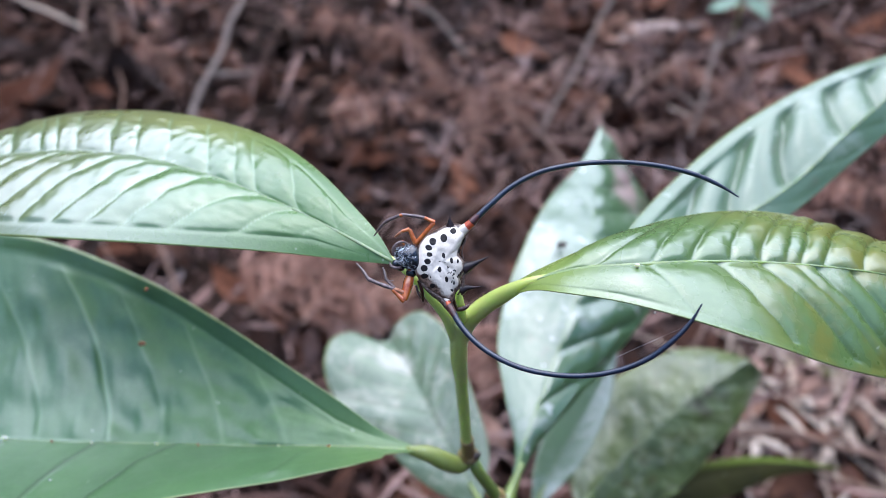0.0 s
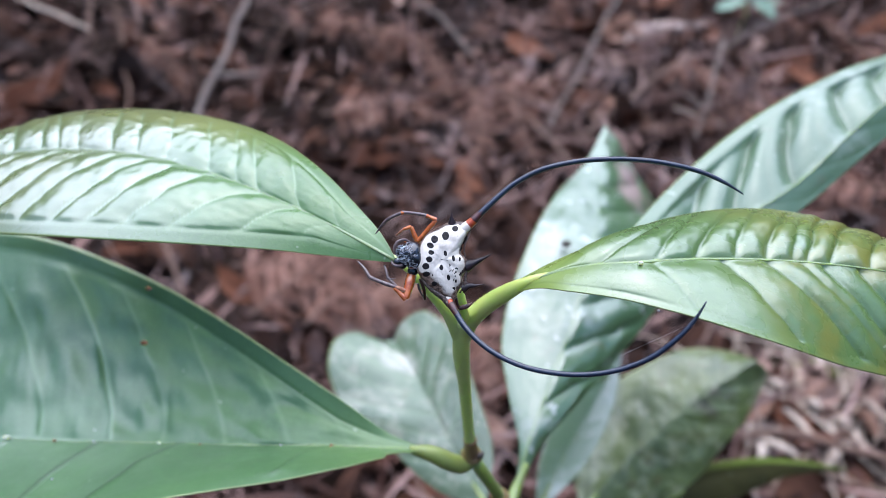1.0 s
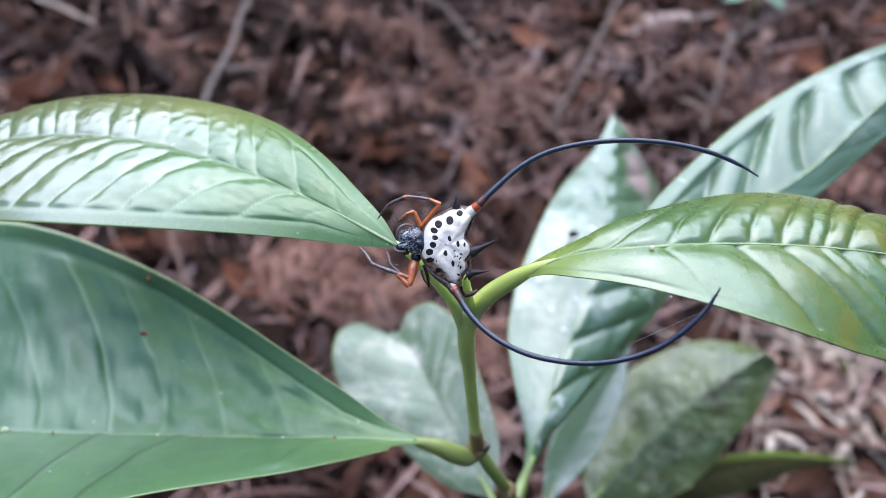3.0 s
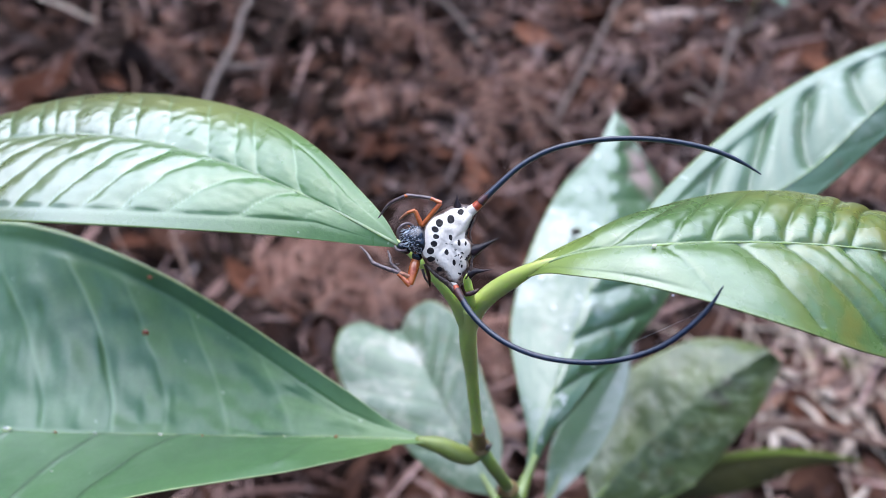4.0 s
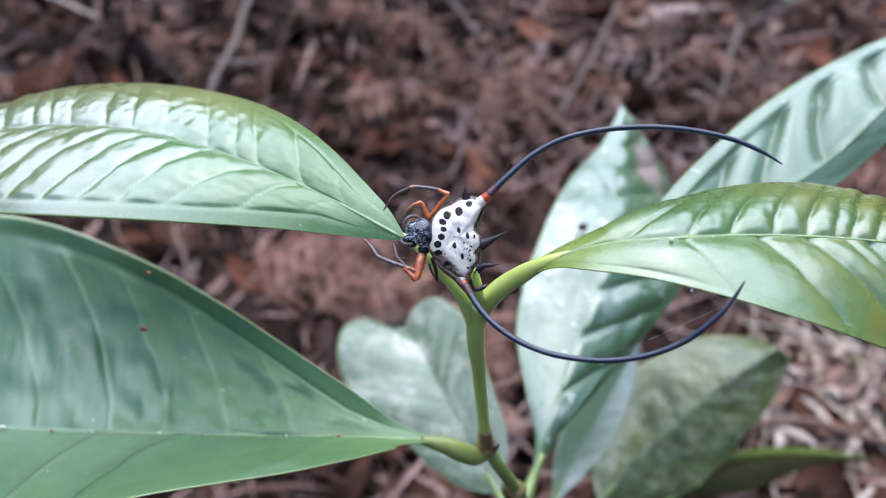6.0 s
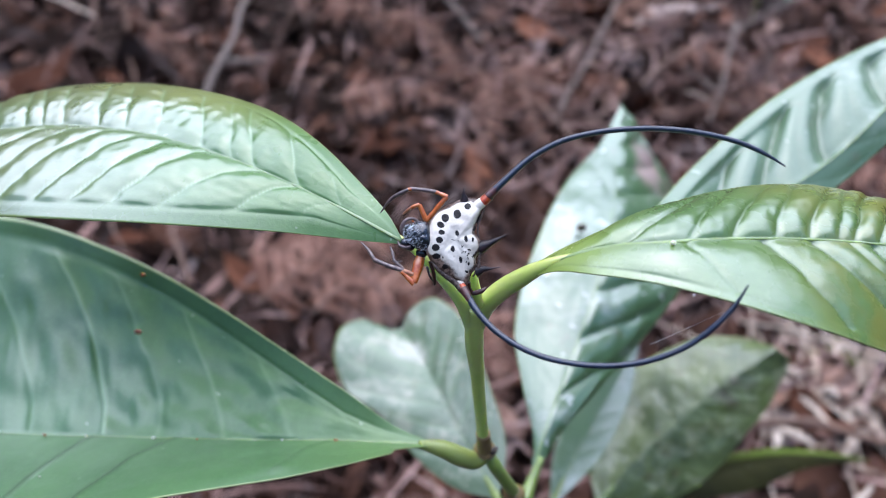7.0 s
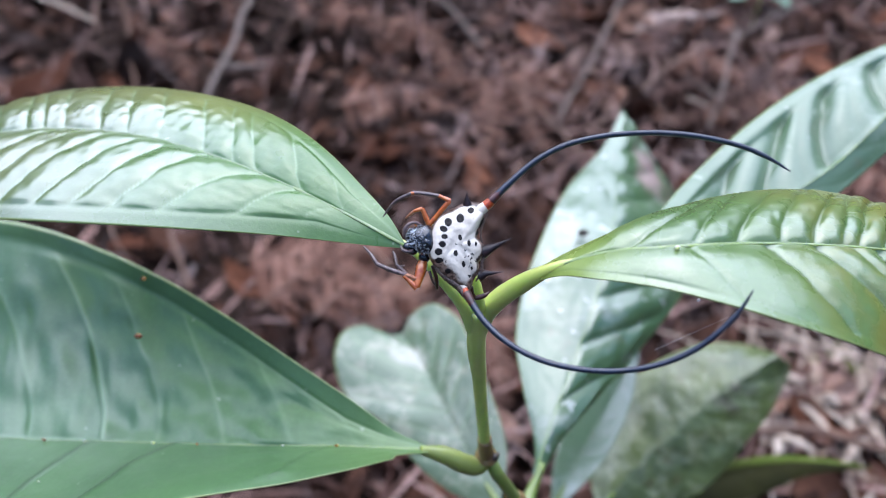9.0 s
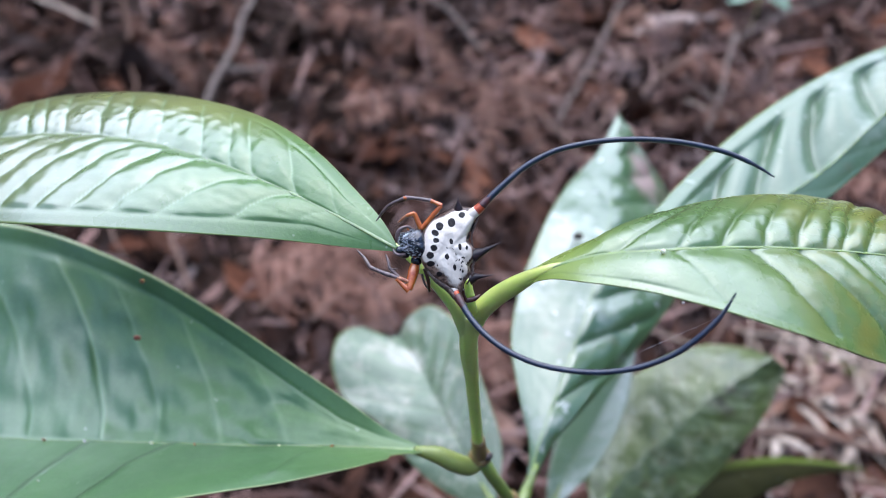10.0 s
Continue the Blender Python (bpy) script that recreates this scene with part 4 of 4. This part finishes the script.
build_leg((("leg", [(-5.25, -2.93, -0.40), (-5.75, -2.46, -0.50), (-6.25, -1.99, -0.60)], [0.17, 0.19, 0.16], M_SHANK),
    ("barb", [(-6.01, -2.19, -0.50), (-5.69, -2.13, -0.40), (-5.38, -2.08, -0.30)], [0.09, 0.05], M_SHANK),
    ("foot", [(-6.22, -2.05, -0.60), (-6.37, -1.35, -0.90), (-6.65, -0.67, -1.20)], [0.16, 0.15, 0.08], M_SHANK)))
build_leg((("leg", [(-4.19, 1.89, -0.8), (-4.43, 2.19, -0.8), (-4.71, 2.12, -0.9)], [0.2, 0.18, 0.12], M_LEG),))
build_leg((("leg", [(-2.66, -2.12, -1.2), (-2.31, -3.27, -1.5), (-2.21, -4.52, -2.6)], [0.2, 0.2, 0.14], M_MAROON),))
build_leg((("leg", [(-2.98, -2.69, -1.6), (-2.73, -3.56, -1.8), (-2.31, -4.33, -2.8)], [0.14, 0.12, 0.09], M_SHANK),))
build_leg((("leg", [(1.2, -4.3, -1.6), (1.35, -5.0, -2.2), (1.65, -5.5, -2.5)], [0.24, 0.22, 0.2], M_MAROON),
    ("foot", [(1.6, -5.5, -2.5), (2.3, -5.35, -2.55), (2.75, -5.15, -2.6), (3.05, -4.9, -2.7)], [0.24, 0.28, 0.24, 0.1], M_MAROON)))

thread = new("silk_thread", mesh("silk_thread", tube([(17.92, 48, 336.3), (21.6, 49.7, 336.6), (24, 48.6, 340.4)], [0.007, 0.007, 0.007], n=12, seg=5), M_SILK))
tagged(thread, "fine silk thread strung from a spider's horn to a leaf", "silk thread")


# ---- the forest floor: litter, fallen leaves, ferns, twigs ----
rng = random.Random(7)


def blade_shape(length, width, curl, twist, r, rows=7, cols=4):
    """A dry curled leaf about its own middle, in mm."""
    verts, faces = [], []
    fold = r.uniform(-0.5, 0.9)
    for i in range(rows + 1):
        u = i / rows
        w = width * (math.sin(math.pi * min(1.0, u * 0.94 + 0.05)) ** 0.8) * (1 - 0.25 * u)
        for j in range(cols + 1):
            v = 2 * j / cols - 1
            a = curl * (u - 0.5)
            z = length * 0.5 * (1 - math.cos(a)) * (1 if curl > 0 else -1) + abs(v) ** 1.3 * w * 0.5 * fold + 0.06 * width * r.uniform(-1, 1)
            verts.append((length * (u - 0.5) * math.cos(a * 0.5), v * w * 0.5 * (1 + 0.12 * r.uniform(-1, 1)) + twist * (u - 0.5) * z, z))
    for i in range(rows):
        for j in range(cols):
            a = i * (cols + 1) + j
            faces.append((a, a + 1, a + cols + 2, a + cols + 1))
    return verts, faces


def scattered(count, lengths, area, lift, r, rows=5, cols=3, slim=(0.3, 0.6), tilt=28, spread=False):
    verts, faces = [], []
    for _ in range(count):
        x, y = (r.gauss(0, area[0][1]), 0.55 + r.gauss(0, area[0][1] * 0.8)) if spread else (r.uniform(*area[0]), r.uniform(*area[1]))
        l = r.uniform(*lengths)
        if y > 0.3 and r.random() < 0.62 * min(1.0, max(0.0, (0.1 - x) / 0.2)):
            continue  # thinner litter over bare soil
        v, f = blade_shape(l, l * r.uniform(*slim), r.uniform(-2.2, 2.2), r.uniform(-1, 1), r, rows, cols)
        m = pose(x * 1000, y * 1000, 1000 * ground_height(x, y) + r.uniform(*lift), r.gauss(0, tilt), r.gauss(0, tilt), r.uniform(0, 360))
        o = len(verts)
        verts += [m @ Vector(p) for p in v]
        faces += [tuple(i + o for i in q) for q in f]
    return verts, faces


NEAR, WIDE = ((-0.4, 0.4), (0.05, 1.15)), ((-1.5, 1.5), (-1.2, 2.8))
litter = new("leaf_litter", mesh("leaf_litter", scattered(3200, (16, 52), NEAR, (-8, 14), rng, spread=True), M_LITTER))
tagged(litter, "brown dry fallen leaves covering the forest floor", "leaf litter", kind="stuff")
crumbs = new("leaf_crumbs", mesh("leaf_crumbs", scattered(11000, (6, 26), NEAR, (-6, 20), rng, 3, 2, (0.12, 0.6), 45, spread=True), M_CRUMB))
tagged(crumbs, "broken bits of dry brown leaves on the soil", "leaf litter", kind="stuff")
far_litter = new("leaf_litter", mesh("leaf_litter", scattered(7000, (30, 85), WIDE, (-10, 8), rng, 4, 2, spread=True), M_LITTER))
tagged(far_litter, "brown dry fallen leaves covering the forest floor", "leaf litter", kind="stuff")

straws = new("dry_needles", mesh("dry_needles", scattered(6000, (18, 80), NEAR, (0, 30), rng, 3, 1, (0.02, 0.06), 24, spread=True), M_NEEDLE))
tagged(straws, "thin dry stalks and needles strewn over the litter", "dry needles", kind="stuff")

# single fallen leaves that stand out
PATTERNS = [mesh("fallen_leaf", blade_shape(70, 34, c, 0.4, rng, 10, 6), M_DEAD) for c in (-1.6, -0.9, 0.7, 1.4, 2.1, -2.4)]


PALE_PATTERNS = [mesh("fallen_leaf", blade_shape(60, 30, c, 0.4, rng, 10, 6), M_TAN) for c in (-1.8, 0.9, 1.7)]


def fallen_leaf(x, y, turn, tip, size, which, patterns=PATTERNS, label="curled dry brown fallen leaf lying on the litter"):
    ob = new("fallen_leaf", patterns[which])
    ob.matrix_world = pose(x * MM, y * MM, ground_height(x * MM, y * MM) + 0.016, tip[0], tip[1], turn) @ Matrix.Scale(size, 4)
    tagged(ob, label, "fallen leaf", "fallen leaves")


for (x, y, _), turn, size, which in (
    ((-367.9, 569.5, 20), 60, 1.2, 0), ((77.9, 644.9, 20), -50, 0.9, 3), ((124.3, 676.4, 20), 110, 0.9, 4), ((317.1, 625, 20), 35, 1.0, 1),
    ((333.5, 596.4, 20), -30, 0.9, 3), ((303.3, 535.8, 20), -10, 1.0, 2), ((-65.8, 496.9, 20), 10, 0.9, 5), ((-138.7, 468.1, 20), 70, 0.9, 0), ((28.4, 447.7, 20), -60, 1.1, 2), ((-96.1, 318.8, 20), 15, 0.8, 1), ((-136.1, 338.2, 20), 140, 0.8, 4)):
    fallen_leaf(x, y, turn, (rng.uniform(-20, 20), rng.uniform(-20, 20)), size, which)
for _ in range(70):
    fallen_leaf(1000 * rng.uniform(-0.6, 0.6), 1000 * rng.uniform(0.12, 1.0), rng.uniform(0, 360), (rng.gauss(0, 22), rng.gauss(0, 22)), rng.uniform(0.3, 0.75), rng.randrange(6))


for x, y in ((-73, 351), (-45, 331), (-27, 341), (-8, 312), (16, 294), (-54, 303), (25, 269), (-92, 326), (21, 231), (-109, 341)):
    fallen_leaf(x, y, rng.uniform(0, 360), (rng.gauss(0, 18), rng.gauss(0, 18)), rng.uniform(0.45, 0.8), rng.randrange(3), PALE_PATTERNS, "curled pale tan fallen leaf lying on the litter")


# dry fern fronds: a stalk with toothed leaflets on both sides
def leaflet_shape(length):
    verts, faces = [], []
    n = 9
    for i in range(n + 1):
        u = i / n
        w = length * 0.10 * (1 - u) ** 0.6
        for v, cut in ((-1, 0.45 if i % 2 else 1.0), (0, 0), (1, 0.45 if i % 2 else 1.0)):
            verts.append((u * length, v * w * cut, -0.10 * length * u * u + abs(v) * w * 0.35))
    for i in range(n):
        for j in range(2):
            a = i * 3 + j
            faces.append((a, a + 1, a + 4, a + 3))
    return verts, faces


LEAFLET = mesh("leaflet", leaflet_shape(34), M_FERN)


def fern_frond(start, end, sag, width, label="dry brown fern frond fallen on the litter"):
    a, b = Vector(start), Vector(end)
    frond = new("fern_frond")
    frond.matrix_world = Matrix.Translation(a * MM)
    tagged(frond, label, "fern frond", "dry fern fronds")
    line = spline([(0, 0, 0), tuple((b - a) * 0.5 + Vector((sag, sag * 0.4, 10))), tuple(b - a)], 40)
    part("stalk", tube(line[::4], [1.3, 0.9, 0.35], n=24, seg=6), M_TWIG, frond)
    n = 22
    for i in range(n):
        k = 4 + int(34 * i / n)
        d = line[k + 1] - line[k - 1]
        turn = math.degrees(math.atan2(d[1], d[0]))
        for side in (-1, 1):
            ob = new("leaflet", LEAFLET)
            ob.parent = frond
            s = width * (1 - 0.75 * (i / n) ** 1.3) * rng.uniform(0.8, 1.1)
            ob.matrix_local = pose(*(line[k] * MM), rng.gauss(0, 25), rng.gauss(5, 14), turn + side * rng.uniform(52, 80)) @ Matrix.Scale(s, 4)


for s, e, sag, w in (
    ((-67.5, 674.6, 30), (7.67, 549, 28), 10, 0.8), ((-103.8, 523.9, 34), (7.4, 517.7, 30), 12, 0.9), ((-144.1, 352.6, 32), (-35.2, 349.3, 30), -8, 1.0), ((17.82, 580.7, 30), (6.39, 400.4, 34), 14, 0.8),
    ((-124.1, 307, 34), (-63.6, 372.5, 28), 6, 0.8), ((58, 589.8, 30), (73.5, 433.5, 32), -10, 0.8), ((-296.7, 658.6, 30), (-214.6, 537.8, 30), 8, 0.8), ((185.7, 602.3, 28), (243.9, 537.8, 30), 8, 0.8), ((-134.8, 691.2, 30), (-42.8, 608.5, 30), 8, 0.8)):
    fern_frond(s, e, sag, w)
for s, e, sag, w in (
    ((-71.9, 318.7, 34), (-4.7, 295.4, 32), 6, 0.7), ((-122.3, 343.2, 34), (-44.0, 322.7, 32), 6, 0.7), ((10.7, 300.3, 34), (23.6, 237.7, 32), 6, 0.7), ((-87.3, 300.6, 34), (-62.5, 330.0, 32), 6, 0.7), ((-41.4, 342.8, 34), (-95.3, 360.5, 32), 6, 0.7)):
    fern_frond(s, e, sag, w)
for _ in range(9):
    x, y, a = rng.uniform(-500, 500), rng.uniform(180, 950), rng.uniform(0, 6.28)
    fern_frond((x, y, 24), (x + 190 * math.cos(a), y + 190 * math.sin(a), 26), rng.uniform(-15, 15), rng.uniform(0.7, 1.0))


def twig(points, r0, r1, material=M_TWIG, label="thin grey-brown dead twig lying on the litter", side=None):
    a = points[0]
    r0, r1 = 0.56 * r0, 0.56 * r1
    line = spline(points, 9)
    bend = [tuple(p + 2.2 * r0 * np.array(noise.noise_vector(Vector(p) * 0.03))) for p in line]
    ob = new("twig", mesh("twig", tube(bend, [r0, 0.5 * (r0 + r1), r1], n=34, seg=9, rough=0.3), material, origin=a))
    ob.matrix_world = Matrix.Translation(Vector(a) * MM)
    tagged(ob, label, "twig", "dead twigs")
    if side:
        part("side_shoot", tube(side, [r1, r1 * 0.6], n=8, seg=7, rough=0.2), material, ob, origin=a)


twig([(-206, 508.9, 28), (-203, 589.4, 36), (-197.5, 746.5, 44)], 4.8, 4.4, M_GREY, "pale grey dead stick lying on the litter", [(-203.3, 581.6, 34), (-165.6, 576.2, 38)])
twig([(-440.8, 738, 30), (-385.5, 696.8, 30), (-342.4, 667.1, 30)], 3.0, 2.4, M_STRAW)
twig([(-335.1, 648.2, 30), (-341.9, 672.5, 40), (-365.2, 754.9, 40)], 2.6, 2.4)
twig([(-331.9, 714.1, 30), (-299.8, 628, 30), (-265.2, 529.7, 30)], 3.2, 2.2)
twig([(408.7, 734.1, 36), (317.2, 679.1, 34), (248.4, 629.1, 30)], 2.4, 2.0, M_GREY)
twig([(176.6, 742.2, 34), (125.2, 611.5, 34), (77.8, 501.3, 28)], 3.0, 2.4, M_GREY)
twig([(220.2, 616.1, 32), (160.0, 556.0, 34), (99.6, 491.9, 28)], 3.0, 2.2)
twig([(193.1, 574.5, 30), (206.0, 543.0, 32), (220.9, 510.4, 28)], 2.4, 1.8, M_GREY)
twig([(250.7, 630.7, 40), (223.6, 559.5, 38), (198.5, 496.4, 26)], 2.6, 1.8, M_GREY)
twig([(-39.6, 736.1, 34), (-7.69, 687.4, 32), (21.3, 626.4, 28)], 3.2, 2.6, M_GREY)
twig([(152.8, 229.9, 26), (190.5, 223.9, 30), (246.4, 208, 28)], 4.0, 3.6)
twig([(46.2, 554.5, 30), (71.2, 506.1, 30), (94.2, 465.1, 28)], 3.0, 2.2)
twig([(-195.3, 381.6, 30), (-182.6, 354.5, 30), (-173.7, 332.9, 26)], 2.8, 2.2)
twig([(240, 252.2, 26), (254.2, 231.7, 26)], 3.0, 2.4, M_STRAW)
twig([(190.2, 546.5, 24), (226.3, 518.2, 24)], 2.4, 1.6, M_STRAW)
twig([(50.7, 463.1, 24), (27.5, 423.7, 24), (2.42, 399.4, 24)], 3.0, 2.2)


def wood_chip(points, radii, material, label):
    base = (points[len(points) // 2][0], points[len(points) // 2][1], points[0][2])
    ob = new("wood_chip", mesh("wood_chip", tube(points, radii, n=22, seg=9, flat=0.4, rough=0.9), material, origin=base))
    ob.matrix_world = Matrix.Translation(Vector(base) * MM)
    tagged(ob, label, "wood chip")


wood_chip([(168.1, 653.8, 16), (184.8, 676.4, 20), (252, 692.9, 20)], [4, 10, 8, 3], M_WOOD, "bleached piece of broken wood on the litter")
for (x0, y0), (x1, y1), r in (
    ((185.1, 266.2), (202.8, 239.8), 4.0),
    ((194.5, 272.6), (201.5, 266.2), 5.0),
    ((213.4, 287.0), (203.8, 250.1), 3.2),
    ((208.5, 258.4), (214.6, 252.3), 4.5),
    ((222.5, 250.1), (227.6, 240.5), 5.5),
    ((220.3, 235.5), (210.6, 218.8), 4.5),
    ((169.7, 214.7), (172.1, 229.1), 3.5),
    ((177.4, 232.6), (191.6, 222.2), 3.5),
):
    z = 1000 * ground_height(0.5 * (x0 + x1) * MM, 0.5 * (y0 + y1) * MM) + 15
    wood_chip([(x0, y0, z), (0.5 * (x0 + x1) + 1.5, 0.5 * (y0 + y1) - 1, z + 4), (1.3 * x1 - 0.3 * x0, 1.3 * y1 - 0.3 * y0, z + 1)], [0.2 * r, 0.6 * r, 0.75 * r, 0.5 * r, 0.2 * r], M_STRAW, "pale bleached splinter of wood lying on the litter")
for _ in range(64):
    u = (225.8, 271.1, 20)
    x, y, a = u[0] + rng.gauss(0, 32), u[1] + rng.gauss(0, 24), rng.uniform(0, 6.28)
    l = rng.uniform(15, 40)
    z = 1000 * ground_height(x * MM, y * MM)
    twig([(x, y, z + 12), (x + l * math.cos(a), y + l * math.sin(a), z + rng.uniform(13, 19)), (x + 1.9 * l * math.cos(a + 0.1), y + 1.9 * l * math.sin(a + 0.1), z + 14)], rng.uniform(1.2, 3.0), 0.8, M_STRAW, "bleached dry stalk lying on the litter")
for _ in range(34):
    u = (158.6, 615.3, 20)
    x, y, a = u[0] + rng.gauss(0, 110), u[1] + rng.gauss(0, 90), rng.uniform(0, 6.28)
    l = rng.uniform(14, 42)
    z = 1000 * ground_height(x * MM, y * MM)
    twig([(x, y, z + 12), (x + l * math.cos(a), y + l * math.sin(a), z + rng.uniform(13, 19)), (x + 1.9 * l * math.cos(a + 0.1), y + 1.9 * l * math.sin(a + 0.1), z + 14)], rng.uniform(1.2, 3.4), 0.9, M_TWIG, "thin dry brown stalk lying on the litter")
for _ in range(60):
    u = (172.5, 605.8, 20)
    fallen_leaf(u[0] + rng.gauss(0, 150), u[1] + rng.gauss(0, 110), rng.uniform(0, 360), (rng.gauss(0, 25), rng.gauss(0, 25)), rng.uniform(0.2, 0.6), rng.randrange(3), PALE_PATTERNS, "curled pale tan fallen leaf lying on the litter")
for _ in range(14):
    u = (225.3, 269.5, 20)
    fallen_leaf(u[0] + rng.gauss(0, 32), u[1] + rng.gauss(0, 24), rng.uniform(0, 360), (rng.gauss(0, 30), rng.gauss(0, 30)), rng.uniform(0.2, 0.5), rng.randrange(3), PALE_PATTERNS, "curled pale tan fallen leaf lying on the litter")
for _ in range(45):
    x, y, a = rng.uniform(-550, 550), rng.uniform(150, 1000), rng.uniform(0, 6.28)
    l = rng.uniform(40, 110)
    z = 1000 * ground_height(x * MM, y * MM)
    twig([(x, y, z + 8), (x + l * math.cos(a), y + l * math.sin(a), z + rng.uniform(14, 30)), (x + 1.9 * l * math.cos(a + 0.15), y + 1.9 * l * math.sin(a + 0.15), z + 10)], rng.uniform(1.0, 2.4), 0.7)

# a small tuft of yellow-green moss between the stalks
moss_rng, pieces = random.Random(5), []
TUFT = (230, 289.3, 16)
for _ in range(110):
    x, y = TUFT[0] + moss_rng.gauss(0, 8), TUFT[1] + moss_rng.gauss(0, 6)
    lean = Vector((moss_rng.gauss(0, 3), moss_rng.gauss(0, 3), moss_rng.uniform(6, 13)))
    foot = Vector((x, y, 1000 * ground_height(x * MM, y * MM) + 2))
    pieces.append(tube([tuple(foot), tuple(foot + lean * 0.6), tuple(foot + lean + Vector((lean.x, lean.y, 0)))], [0.9, 0.8, 0.2], n=5, seg=5))
TUFT = (TUFT[0], TUFT[1], 0)
moss = new("moss_tuft", mesh("moss_tuft", joined(*pieces), M_MOSS, origin=TUFT))
moss.matrix_world = Matrix.Translation(Vector(TUFT) * MM)
tagged(moss, "small tuft of yellow-green moss among dry stalks", "moss")

SPROUT = (297.4, 715.7, 34)
SPROUT = (SPROUT[0], SPROUT[1], -8)
seedling = new("seedling", mesh("seedling", tube([SPROUT, (SPROUT[0] + 2, SPROUT[1], 12), (SPROUT[0], SPROUT[1], 30)], [1.4, 1.0, 0.8], n=8, seg=7), M_STEM, origin=SPROUT))
seedling.matrix_world = Matrix.Translation(Vector(SPROUT) * MM)
tagged(seedling, "pale green seedling growing out of the litter", "seedling")
for turn in (10, 130, 200, 300):
    ob = new("seedling_leaf", mesh("seedling_leaf", blade_shape(34, 18, 0.7, 0.1, rng, 8, 6), M_SEEDLING))
    ob.parent = seedling
    ob.matrix_local = pose(0.02 * math.cos(radians(turn)), 0.02 * math.sin(radians(turn)), 0.040, 0, 8, turn)


def motions():
    """The shrub and the spider hold still; the camera alone drifts."""


motions()
